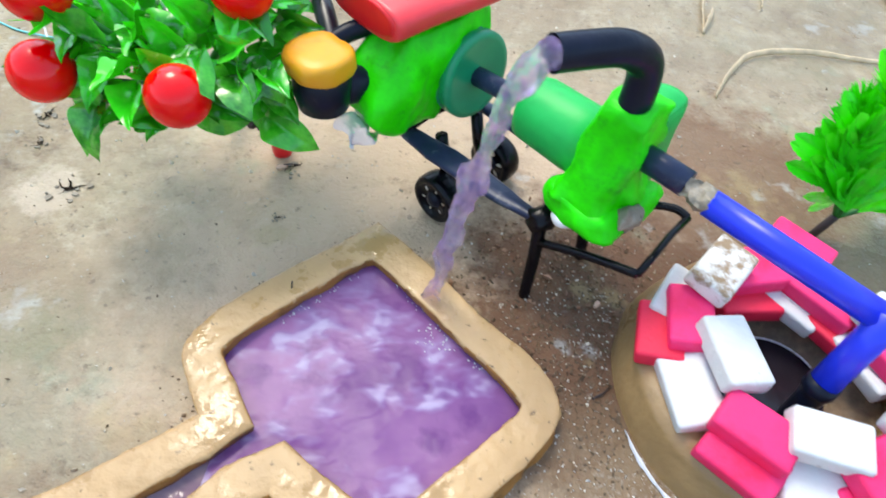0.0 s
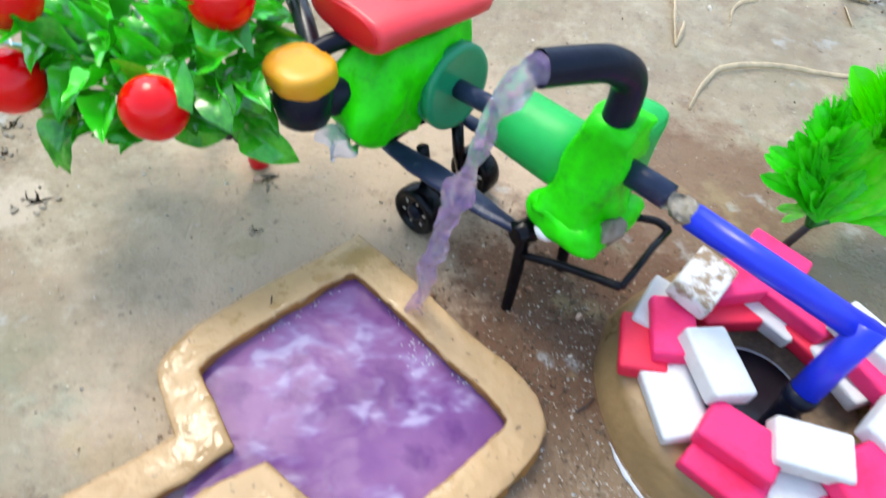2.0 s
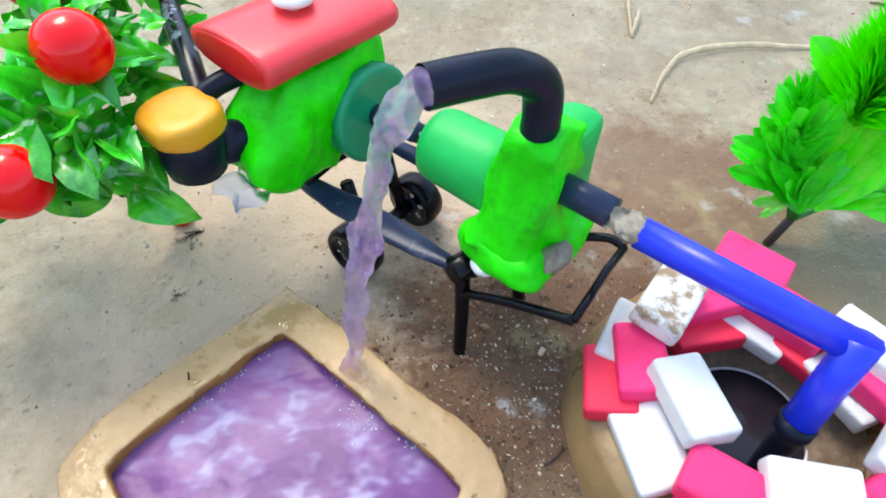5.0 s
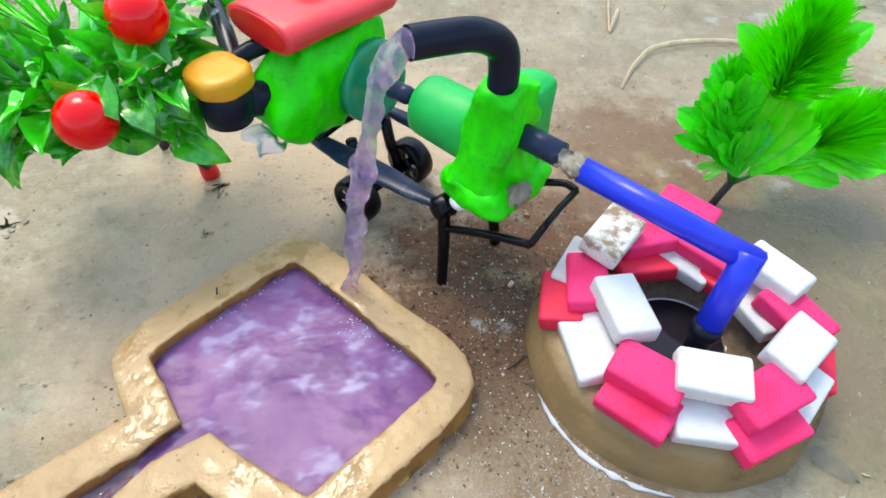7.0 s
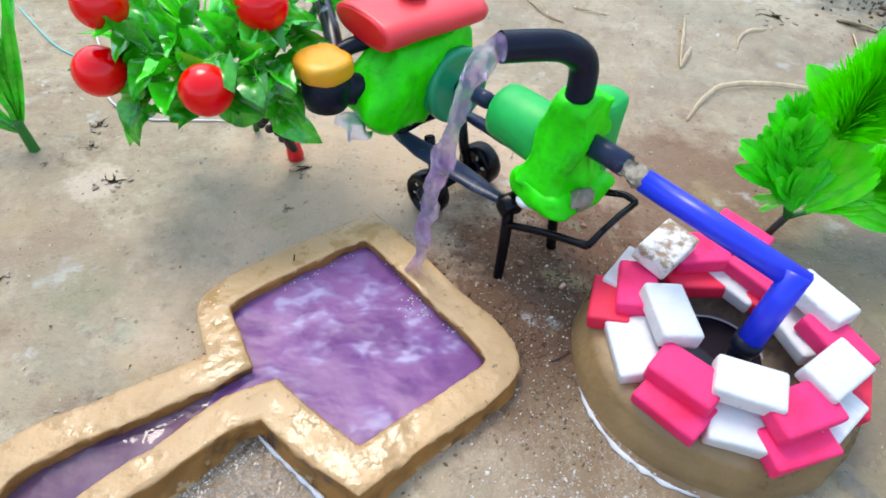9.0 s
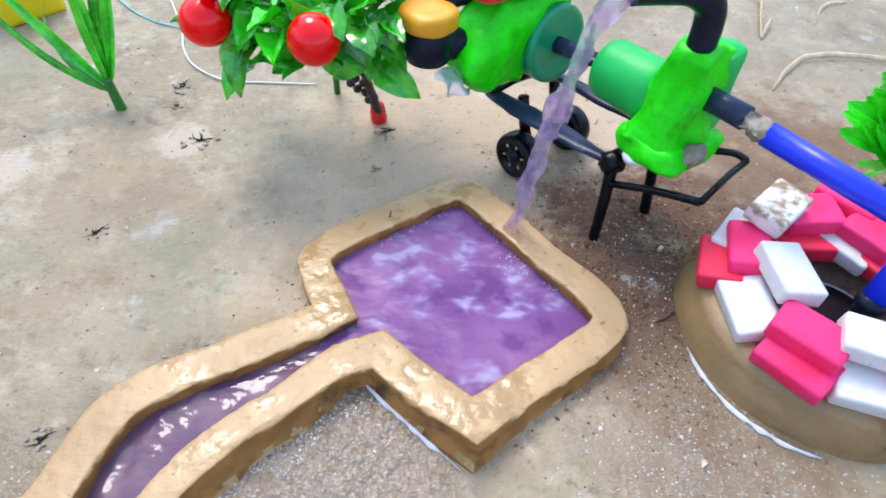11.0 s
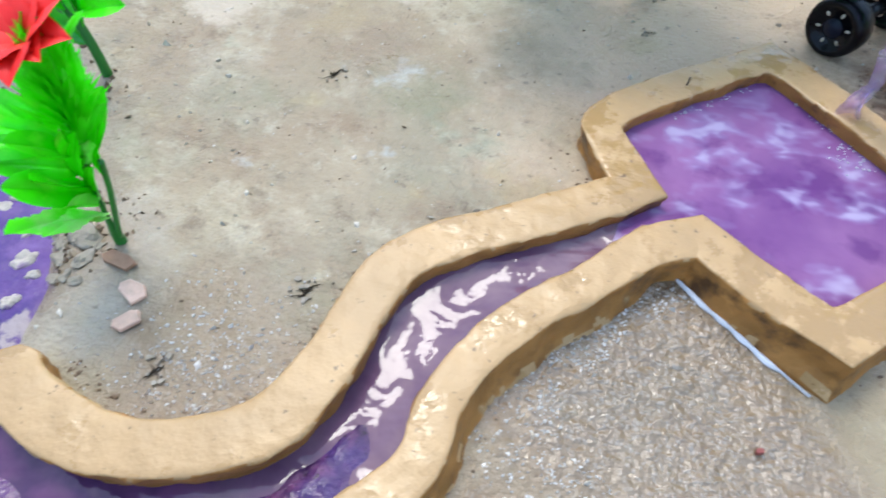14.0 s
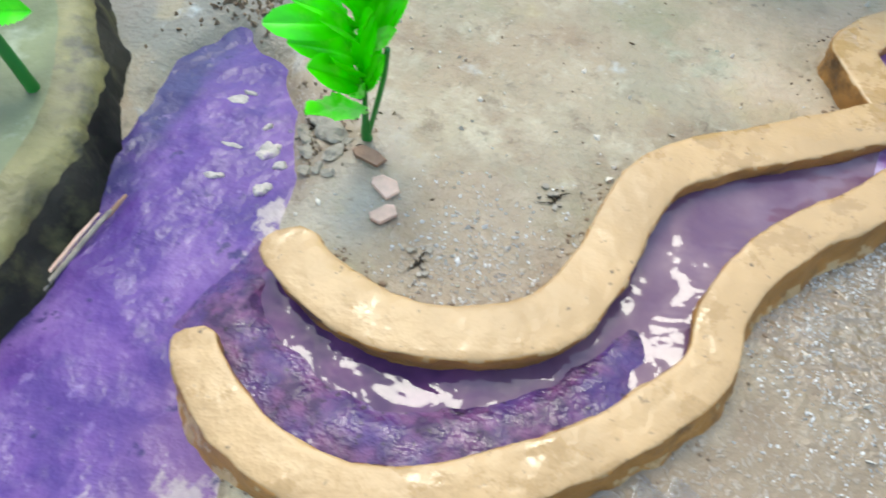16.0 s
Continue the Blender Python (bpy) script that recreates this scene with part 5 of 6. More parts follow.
        leaf_at(rnd.choice(BROAD), t, base, Vector(tip) - base, (0.1, -0.5, 0.9), size, rnd.uniform(-0.3, 0.3))
    return t


make_fruit_plant()


def make_grass_bunch():
    """Thin light blades with a pink flower behind the fruit plant."""
    rnd = random.Random(5)
    foot = Vector((-0.146, 0.338, 0))
    t = thing("grass_bunch", foot, "bunch of thin light-green plastic blades with a pink flower", "plant")
    bm = bmesh.new()
    hub = foot + Vector((-0.002, -0.034, 0.082))
    tube(bm, [foot - Vector((0, 0, 0.002)), foot + Vector((0, 0, 0.03)), hub], 0.0026, 8)
    part("stem", bm, STEM, t)
    for k in range(44):
        w = Vector((-0.75 + rnd.uniform(-0.5, 0.5), 0.15 + rnd.uniform(-0.40, 0.45), 0.60 + rnd.uniform(-0.25, 0.35)))
        leaf_at(rnd.choice(BLADE), t, hub + Vector((rnd.uniform(-0.008, 0.008), rnd.uniform(-0.008, 0.008), rnd.uniform(-0.012, 0.006))), w, (0, -0.5, 1), rnd.uniform(0.75, 1.1), rnd.uniform(-1, 1), "blade")
    c = Vector((-0.2115, 0.335, 0.112))
    bm = bmesh.new()
    tube(bm, spline([hub, hub.lerp(c, 0.5) + Vector((0, 0, 0.008)), c], 4), 0.0011, 6)
    stalk = part("flower_stalk", bm, STEM, t)
    petals(stalk, c, Vector((-0.4, -0.5, 0.7)), PINK, 6, 0.013, 0.011, rnd, "pink petal")


def petals(t, c, axis, paint, count, length, width, rnd, label):
    me = leaf_mesh("petal", paint, length, width, 1.0, 0.5)
    for k in range(count):
        ob = leaf_at(me, t, c, around(axis, k * 2 * math.pi / count, rnd.uniform(0.5, 1.2)), axis, rnd.uniform(0.85, 1.1), 0, "petal")
        tagged(ob, label)


make_grass_bunch()


def needles(bm, base, tip, count, length, spread, width, rnd, start=0.3, lift=0.0):
    """Narrow leaflets set all round an axis and pointing forward, like a bottle brush."""
    base, tip = Vector(base), Vector(tip)
    axis = (tip - base).normalized()
    for k in range(count):
        s = start + (1 - start) * (k / count)
        p = base.lerp(tip, s)
        w = around(axis, k * 2.399 + rnd.uniform(-0.2, 0.2), spread * (1.08 - 0.62 * (s - start) / (1 - start)) * rnd.uniform(0.75, 1.1)).normalized()
        w.z += lift
        ln = length * (1.05 - 0.35 * s) * rnd.uniform(0.85, 1.1)
        side = w.cross(Vector((0.2, -1, 0.5))).normalized() * width
        mid = p + w * ln * 0.5 + Vector((0, 0, 0.0012))
        a, b, c, d, e = (bm.verts.new(v) for v in (p - side * 0.5, p + side * 0.5, mid + side, mid - side, p + w * ln))
        bm.faces.new((a, b, c, d))
        bm.faces.new((d, c, e))


def make_fern():
    rnd = random.Random(8)
    foot = Vector((0.2405, 0.2535, 0))
    t = thing("fern_plant", foot, "bushy bright-green plastic fern with a pink flower, stuck in mud", "plant")
    crown = Vector((0.2500, 0.2570, 0.017))
    bm = bmesh.new()
    tube(bm, spline([foot - Vector((0, 0, 0.003)), foot + Vector((0.004, 0.001, 0.008)), crown], 4), 0.0027, 9)
    part("stem", bm, STEM_DARK, t, "dark purple-brown stem")
    facing = Vector((-0.15, -0.65, 0.75)).normalized()
    tips = [Vector((0.2255, 0.276, 0.100)), Vector((0.2640, 0.270, 0.138)), Vector((0.3360, 0.262, 0.066))]
    for k, tip in enumerate(tips):
        axis = (tip - crown).normalized()
        side = axis.cross(facing).normalized()
        bm = bmesh.new()
        tube(bm, spline([crown, crown.lerp(tip, 0.5) - Vector((0, 0, 0.003)), crown.lerp(tip, 0.80)], 4), lambda s: 0.0022 - 0.0012 * s, 7)
        part("branch", bm, STEM, t)
        if k == 0:
            # a rosette of broad toothed leaves, layer over layer
            for layer, (start, count, wide, size) in enumerate(((0.26, 11, 0.92, 1.0), (0.36, 10, 0.80, 1.0), (0.46, 8, 0.62, 0.95), (0.54, 6, 0.45, 0.85), (0.14, 7, 0.85, 0.85), (0.04, 6, 0.50, 0.80))):
                for j in range(count):
                    ang = wide * (2 * j / (count - 1) - 1) + rnd.uniform(-0.1, 0.1)
                    w = axis * math.cos(ang) + side * math.sin(ang) + facing * (0.05 + 0.13 * min(layer, 4) * (layer < 5) + rnd.uniform(-0.08, 0.08))
                    leaf_at(rnd.choice(FERN_LEAF), t, crown.lerp(tip, start) + facing * 0.002 * layer, w, facing, size * rnd.uniform(0.9, 1.1), rnd.uniform(-0.25, 0.25))
            for ang, size in ((1.5, 0.62), (-1.3, 0.62), (-1.75, 0.5), (1.1, 0.5)):
                leaf_at(rnd.choice(FRINGED), t, crown.lerp(tip, 0.16), axis * math.cos(ang) + side * math.sin(ang) + facing * 0.35, facing, size, rnd.uniform(-0.3, 0.3))
            bm = bmesh.new()
            needles(bm, crown.lerp(tip, 0.45), crown.lerp(tip, 0.85), 420, 0.026, 0.85, 0.0008, rnd, 0.2)
            part("needles", bm, FERN, t, "fine bristles along the leaf edges", flat=True)
        else:
            for j in range(20):
                ang = rnd.uniform(-0.85, 0.85)
                w = axis * math.cos(ang) + side * math.sin(ang) + facing * rnd.uniform(-0.1, 0.3)
                leaf_at(rnd.choice(PADDLE), t, crown.lerp(tip, 0.10 + 0.031 * j), w, facing, rnd.uniform(0.65, 0.95), rnd.uniform(-0.3, 0.3))
            bm = bmesh.new()
            needles(bm, crown.lerp(tip, 0.45), crown.lerp(tip, 0.88), 1500, 0.040, 1.0, 0.0010, rnd, 0.15)
            part("needles", bm, LEAF_LIGHT, t, "spray of fine green bristles", flat=True)
    c = Vector((0.2790, 0.2890, 0.1490))
    bm = bmesh.new()
    tube(bm, [tips[1], tips[1].lerp(c, 0.5) + Vector((0, 0, 0.002)), c], 0.001, 6)
    stalk = part("flower_stalk", bm, STEM, t)
    petals(stalk, c, Vector((0, -0.5, 0.8)), PINK, 6, 0.009, 0.008, rnd, "pink petal")


make_fern()


def make_flower_plant():
    rnd = random.Random(21)
    foot = Vector((-0.3098, 0.0322, 0.001))
    t = thing("flower_plant", foot, "light-green toothed plastic plant with a red flower beside the purple water", "plant")
    top = Vector((-0.3040, 0.0440, 0.093))
    neck = foot + Vector((0.0010, 0.0, 0.018))
    bm = bmesh.new()
    tube(bm, spline([foot - Vector((0, 0, 0.004)), foot + Vector((0, 0, 0.008)), neck, foot + Vector((0.003, 0.004, 0.05)), top], 5), lambda s: 0.0031 - 0.0020 * min(1, s * 1.8), 9)
    part("stem", bm, STEM, t)
    bm = bmesh.new()
    tube(bm, spline([foot + Vector((0.001, 0, 0.006)), (-0.3035, 0.0325, 0.024), (-0.2990, 0.0335, 0.040), (-0.2965, 0.0345, 0.054)], 5), 0.0012, 7)
    part("side_stem", bm, STEM, t)
    facing = Vector((0.1, -0.5, 0.86)).normalized()
    # low leaves, each with its own tip
    for kinds, start, tip, roll in ((FRINGED, 0.018, (-0.3104, 0.0027, 0.0536), 0.2), (FRINGED, 0.020, (-0.3040, 0.0110, 0.0500), -0.3), (PADDLE, 0.034, (-0.3082, 0.0151, 0.0561), 0.1), (PADDLE, 0.057, (-0.3245, 0.0161, 0.0742), -0.2),
                                    (TOOTHED, 0.056, (-0.3225, 0.0225, 0.0790), 0.5), (FRINGED, 0.046, (-0.2951, 0.0270, 0.0681), 0.3), (TOOTHED, 0.034, (-0.3050, 0.0200, 0.0660), -0.3), (PADDLE, 0.030, (-0.3100, 0.0140, 0.0590), -0.3), (PADDLE, 0.042, (-0.3160, 0.0190, 0.0670), 0.2), (TOOTHED, 0.024, (-0.3030, 0.0170, 0.0500), 0.2), (PADDLE, 0.050, (-0.3080, 0.0220, 0.0740), 0.1), (TOOTHED, 0.050, (-0.2990, 0.0260, 0.0760), -0.2), (TOOTHED, 0.028, (-0.2965, 0.0265, 0.0560), 0.4), (TOOTHED, 0.046, (-0.2905, 0.0380, 0.0800), 0.6), (TOOTHED, 0.044, (-0.3270, 0.0330, 0.0830), 0.3)):
        base = foot + Vector((0.001, 0.002 * start / 0.02, start))
        w = Vector(tip) - base
        me = rnd.choice(kinds)
        leaf_at(me, t, base, w, facing, w.length / (0.050 if kinds is PADDLE else 0.040), roll)
    # the upright column of overlapping leaves under the flower
    axis = (top - neck).normalized()
    side = axis.cross(facing).normalized()
    for j in range(22):
        ang = rnd.uniform(-0.40, 0.40)
        start = neck.lerp(top, 0.30 + 0.030 * j) + side * rnd.uniform(-0.008, 0.008)
        leaf_at(rnd.choice(TOOTHED), t, start, axis * math.cos(ang) + side * math.sin(ang) + facing * rnd.uniform(0.0, 0.3), facing, rnd.uniform(0.45, 0.68), rnd.uniform(-0.9, 0.9))
    bm = bmesh.new()
    needles(bm, neck.lerp(top, 0.50), neck.lerp(top, 0.95), 240, 0.024, 0.65, 0.0013, rnd, 0.1)
    part("needles", bm, LEAF_LIGHT, t, "spray of light-green bristles", flat=True)
    petals(t, top + Vector((-0.002, -0.002, 0.004)), Vector((-0.1, -0.35, 0.9)), PETAL_RED, 9, 0.019, 0.016, rnd, "red petal")


make_flower_plant()


def make_blade_plant():
    """A plant of long blades that rises from one thick stem."""
    rnd = random.Random(31)
    foot = Vector((-0.305, 0.294, 0))
    t = thing("blade_plant", foot, "artificial grass plant with long dark-green blades, stuck in mud", "plant")
    bm = bmesh.new()
    tube(bm, spline([foot - Vector((0, 0, 0.003)), foot + Vector((-0.001, 0, 0.012)), foot + Vector((-0.003, 0.001, 0.026))], 4), lambda s: 0.0042 - 0.0008 * s, 9)
    part("stem", bm, STEM, t)
    for a, b, c, k, size in ((-0.75, -0.2, 0.62, 1, 1.0), (-0.62, 0.05, 0.72, 0, 0.95), (-0.85, 0.1, 0.42, 2, 0.9), (-0.10, 0.15, 1.0, 0, 1.1), (-0.22, 0.3, 1.0, 0, 1.15), (0.06, 0.2, 1.0, 0, 1.2), (0.0, 0.4, 0.95, 1, 1.2),
                             (0.14, 0.35, 1.0, 0, 1.0), (-0.35, 0.35, 0.9, 1, 1.1), (-0.05, -0.05, 1.0, 0, 0.8)):
        leaf_at(BLADE_DARK[k], t, foot + Vector((-0.002, 0.0005, 0.014 + 0.01 * rnd.random())), (a, b, c), (0.1, -1, 0.4), size, rnd.uniform(-0.6, 0.6), "blade")


make_blade_plant()


def make_leafy_sprig(foot, lean, label, seed):
    rnd = random.Random(seed)
    foot = Vector(foot)
    t = thing("leafy_sprig", foot, label, "plant", "sprigs along the far edge")
    top = foot + Vector((lean[0], lean[1], 0.085))
    bm = bmesh.new()
    tube(bm, spline([foot - Vector((0, 0, 0.003)), foot + Vector((0, 0, 0.018)), foot.lerp(top, 0.5), top], 5), lambda s: 0.0030 - 0.0012 * s, 9)
    part("stem", bm, STEM, t)
    # broad dark straps that sheathe the stem low down, and one pale toothed leaf held out sideways
    for s, w, size in ((0.20, (-0.85, -0.05, 0.75), 0.85), (0.24, (-0.60, 0.15, 0.90), 1.0), (0.26, (-0.25, -0.10, 1.0), 1.0), (0.28, (0.10, 0.10, 1.0), 1.1), (0.30, (0.25, -0.05, 1.0), 0.9), (0.36, (-0.40, 0.30, 0.95), 1.1), (0.45, (-0.05, 0.30, 1.0), 1.0)):
        leaf_at(rnd.choice(STRAP), t, foot.lerp(top, s), w, (0.1, -0.8, 0.6), size, rnd.uniform(-0.5, 0.5))
    for w, size in (((0.85, -0.15, 0.32), 1.0), ((-0.30, -0.40, 0.85), 0.7)):
        leaf_at(rnd.choice(TOOTHED), t, foot.lerp(top, 0.42), w, (0.1, -0.6, 0.8), size, 0.2)
    return t


make_leafy_sprig((-0.383, 0.134, 0.0), (-0.012, 0.006), "green plastic sprig standing in the mud", 41)
make_leafy_sprig((-0.446, -0.004, 0.0225), (-0.008, 0.004), "green plastic sprig on the raised bank", 43)

# ---- wires, box and litter ----
def wire(name, points, radius, paint, label):
    bm = bmesh.new()
    tube(bm, spline(points, 8), radius, 7)
    single(name, bm, paint, label, "wire")


wire("wire", [(-0.335, 0.470, 0.002), (-0.304, 0.416, 0.0015), (-0.290, 0.384, 0.0015), (-0.271, 0.359, 0.0012), (-0.239, 0.342, 0.0012), (-0.207, 0.343, 0.0015), (-0.165, 0.346, 0.0015)], 0.00085, WIRE_WHITE, "thin white wire looped on the mud")
wire("wire", [(-0.43, 0.51, 0.002), (-0.374, 0.455, 0.0015), (-0.343, 0.432, 0.0015), (-0.312, 0.421, 0.0015), (-0.230, 0.408, 0.0015), (-0.16, 0.40, 0.0015)], 0.0008, WIRE_CYAN, "thin turquoise wire on the mud")
wire("wire", [(-0.404, 0.585, 0.004), (-0.372, 0.552, 0.010), (-0.33, 0.49, 0.020), (-0.27, 0.41, 0.055), (-0.2115, 0.336, 0.110)], 0.00085, WIRE_WHITE, "white wire running to the pink flower")


def make_box():
    t = thing("yellow_box", (-0.452, 0.428, 0), "yellow plastic box with a rounded corner and brown mark", "box")
    bm = bmesh.new()
    block(bm, Matrix.Translation((-0.452, 0.428, 0.030)) @ Matrix.Rotation(0.9, 4, "Z"), 0.055, 0.038, 0.062, 0.005)
    part("body", bm, YELLOW_BOX, t)
    bm = bmesh.new()
    bmesh.ops.create_icosphere(bm, subdivisions=3, radius=0.008, matrix=Matrix.Translation((-0.442, 0.4055, 0.036)) @ Matrix.Rotation(0.9, 4, "Z") @ Matrix.Diagonal((0.75, 0.12, 1.4, 1)))
    part("mark", bm, STEM_DARK, t, "dark brown smear")


make_box()


def make_cut_grass():
    rnd = random.Random(51)
    t = thing("cut_grass", (-0.40, 0.60, 0), "flat bundle of cut green blades lying on the mud", "grass")
    for k in range(26):
        p = Vector((-0.455 + rnd.uniform(-0.02, 0.03), 0.560 + rnd.uniform(-0.02, 0.025), 0.004 + 0.0006 * k))
        leaf_at(BLADE_DARK[0], t, p, (0.9, 0.42 + rnd.uniform(-0.14, 0.14), 0.04), (0, -0.2, 1), rnd.uniform(0.9, 1.3), rnd.uniform(-0.4, 0.4), "blade")


make_cut_grass()
bm = bmesh.new()
block(bm, Matrix.Translation((-0.430, 0.553, 0.006)) @ Matrix.Rotation(0.6, 4, "Z"), 0.03, 0.012, 0.010, 0.003)
single("foam_piece", bm, BRICK_RED, "scrap of red foam lying by the cut grass", "scrap")


def straw(points, width, label, paint=STRAW):
    """A dry leaf strip lying on the ground."""
    bm = bmesh.new()
    line = spline(points, 6)
    tube(bm, line, lambda s: width * (0.35 + 0.65 * math.sin(math.pi * min(0.97, 0.12 + 0.85 * s)) ** 0.7), 8, flat=0.28)
    rough_up(bm, 0.0007, 120)
    single("straw", bm, paint, label, "straw", "dry straws on the mud")


straw([(0.216, 0.393, 0.001), (0.236, 0.424, 0.0035), (0.263, 0.449, 0.005), (0.314, 0.458, 0.004), (0.356, 0.453, 0.003), (0.400, 0.452, 0.002)], 0.0026, "long pale dry leaf strip bent on the mud")
straw([(0.229, 0.482, 0.001), (0.238, 0.52, 0.003), (0.247, 0.556, 0.004), (0.256, 0.590, 0.003)], 0.0027, "short pale dry straw on the mud")
straw([(0.229, 0.482, 0.001), (0.238, 0.500, 0.006), (0.248, 0.521, 0.003)], 0.0028, "brown curled end of a dry straw")
straw([(0.297, 0.531, 0.001), (0.306, 0.552, 0.002), (0.320, 0.566, 0.003), (0.340, 0.574, 0.002)], 0.0020, "thin curved dry stalk on the mud")
straw([(0.080, 0.618, 0.001), (0.094, 0.590, 0.002), (0.108, 0.569, 0.002), (0.122, 0.560, 0.001)], 0.0015, "thin dry stalk lying on the mud")
straw([(0.135, 0.596, 0.001), (0.150, 0.590, 0.002), (0.172, 0.584, 0.001)], 0.0013, "thin dry stalk lying on the mud")
straw([(0.429, 0.610, 0.001), (0.448, 0.598, 0.003), (0.466, 0.586, 0.002)], 0.0040, "wide pale dry leaf strip")
straw([(0.425, 0.541, 0.001), (0.430, 0.562, 0.002), (0.435, 0.578, 0.001)], 0.0022, "short dry straw on the mud")
straw([(0.46, 0.52, 0.001), (0.475, 0.512, 0.004), (0.50, 0.518, 0.002)], 0.0030, "curled pale dry strip")
straw([(-0.4000, -0.078, -0.004), (-0.3985, -0.052, -0.003), (-0.3965, -0.0350, -0.002)], 0.0012, "muddy stick lying in the purple water", CRUST)
straw([(-0.4022, -0.077, -0.0035), (-0.4012, -0.056, -0.002), (-0.3990, -0.0390, -0.001)], 0.0008, "pale split strip beside a muddy stick", CHIP)
straw([(-0.3970, -0.0400, -0.003), (-0.3955, -0.0265, -0.002)], 0.0010, "reddish end of a stick in the water", BROWN_CHIP)


def chip(x, y, sx, sy, yaw, tilt, paint, label):
    """A thin flake with a broken outline, lying a little askew."""
    rnd = random.Random(int(abs(x) * 90000))
    bm = bmesh.new()
    ring = [(sx * 0.62 * math.cos(a) * rnd.uniform(0.75, 1.1), sy * 0.62 * math.sin(a) * rnd.uniform(0.75, 1.1)) for a in (0.5, 1.3, 2.5, 3.3, 4.0, 5.5)]
    m = pose(x, y, 0.0014 + ground_height(x, y), tilt, tilt * 0.6, yaw)
    skin(bm, [[m @ Vector((u * k, v * k, z)) for u, v in ring] for z, k in ((-0.0012, 0.9), (-0.0006, 1.0), (0.0006, 1.0), (0.0011, 0.92))])
    rough_up(bm, 0.0006, 220, x * 50)
    single("chip", bm, paint, label, "chip", "flat chips on the mud", flat=True)


chip(-0.2925, 0.0115, 0.0125, 0.0085, -25, 8, CHIP, "pale terracotta chip lying flat")
chip(-0.2875, -0.0005, 0.0110, 0.0085, 40, -6, CHIP, "pinkish terracotta chip lying flat")
chip(-0.3040, 0.0225, 0.0130, 0.0080, -10, 12, BROWN_CHIP, "brown chip at the plant's foot")
chip(-0.0440, 0.0120, 0.0028, 0.0022, 10, 0, RUST, "tiny brick-red crumb on mud")
chip(-0.3770, 0.0560, 0.0090, 0.0050, 15, 5, CHIP, "pale chip at the water's edge")


RIDGE_DENSE = [(p.x, p.y) for p in spline([(x, y, 0) for x, y in RIDGE], 4)]


def clear_of_pond(x, y):
    """Whether a place lies outside the clay ridge and the water that it holds."""
    inside = False
    for (ax, ay), (bx, by) in zip(RIDGE_DENSE, RIDGE_DENSE[1:] + RIDGE_DENSE[:1]):
        if (ay > y) != (by > y) and x < ax + (y - ay) / (by - ay) * (bx - ax):
            inside = not inside
    return not inside and min((ax - x) ** 2 + (ay - y) ** 2 for ax, ay in RIDGE_DENSE) > 0.0118 ** 2


def scatter(name, count, area, size, paint, label, seed, centre=None, spread=0.05):
    """Many small crumbs on the ground, as one piece of stuff."""
    rnd = random.Random(seed)
    verts, faces = [], []
    base = [(1, 0, 0), (-1, 0, 0), (0, 1, 0), (0, -1, 0), (0, 0, 1), (0, 0, -1)]
    tri = [(0, 2, 4), (2, 1, 4), (1, 3, 4), (3, 0, 4), (2, 0, 5), (1, 2, 5), (3, 1, 5), (0, 3, 5)]
    for k in range(count):
        if centre:
            x, y = rnd.gauss(centre[0], spread), rnd.gauss(centre[1], spread)
        else:
            x, y = rnd.uniform(area[0], area[1]), rnd.uniform(area[2], area[3])
        if not clear_of_pond(x, y) or 0.045 < math.hypot(x - WELL.x, y - WELL.y) < 0.083:
            continue
        s = size * rnd.uniform(0.4, 1.0) * (1.8 if rnd.random() < 0.06 else 1)
        z = ground_height(x, y) + s * 0.12
        if z < -0.003:
            continue
        m = Matrix.Translation((x, y, z)) @ Euler((rnd.random() * 3, rnd.random() * 3, rnd.random() * 6)).to_matrix().to_4x4() @ Matrix.Diagonal((s * rnd.uniform(0.6, 1.3), s * rnd.uniform(0.5, 1), s * rnd.uniform(0.25, 0.6), 1))
        n = len(verts)
        verts += [tuple(m @ Vector(b)) for b in base]
        faces += [tuple(n + i for i in f) for f in tri]
    me = bpy.data.meshes.new(name)
    me.from_pydata(verts, [], faces)
    me.materials.append(paint)
    tagged(new(name, me), label, "grit", kind="stuff")


scatter("grit", 260, (-0.44, 0.46, -0.20, 0.62), 0.0028, PEBBLE, "pale flat flakes of dried crust on the mud", 17)
scatter("grit", 1700, (-0.46, 0.48, -0.22, 0.66), 0.0013, PEBBLE, "pale grit strewn over the mud", 1)
scatter("grit", 1000, (-0.46, 0.48, -0.22, 0.66), 0.0012, SOIL, "dark crumbs strewn over the mud", 2)
scatter("grit", 2600, None, 0.0014, SOIL, "dark soil crumbs between the pump and the well", 3, (0.088, 0.170), 0.042)
scatter("grit", 700, None, 0.0012, PEBBLE, "pale crumbs between the pump and the well", 4, (0.095, 0.165), 0.04)
# wet grains whose pale colour adds painted glints to the ground
scatter("grit", 5200, None, 0.0011, GLINT_GRIT, "wet sandy grains before the pond with painted glints", 7, (-0.080, 0.022), 0.034)
scatter("grit", 700, None, 0.0012, GLINT_GRIT, "wet sandy grains inside the channel's bend with painted glints", 8, (-0.245, -0.012), 0.022)
scatter("grit", 1100, None, 0.0011, GLINT_GRIT, "wet sandy grains beside the well with painted glints", 9, (0.08, 0.06), 0.05)
scatter("grit", 170, None, 0.0028, SOIL, "dark crumbs and mud clods at the end of the purple water", 16, (-0.405, 0.105), 0.018)
scatter("grit", 420, None, 0.0042, SOIL, "dark litter at the far corner of the yard", 5, (0.54, 0.66), 0.045)
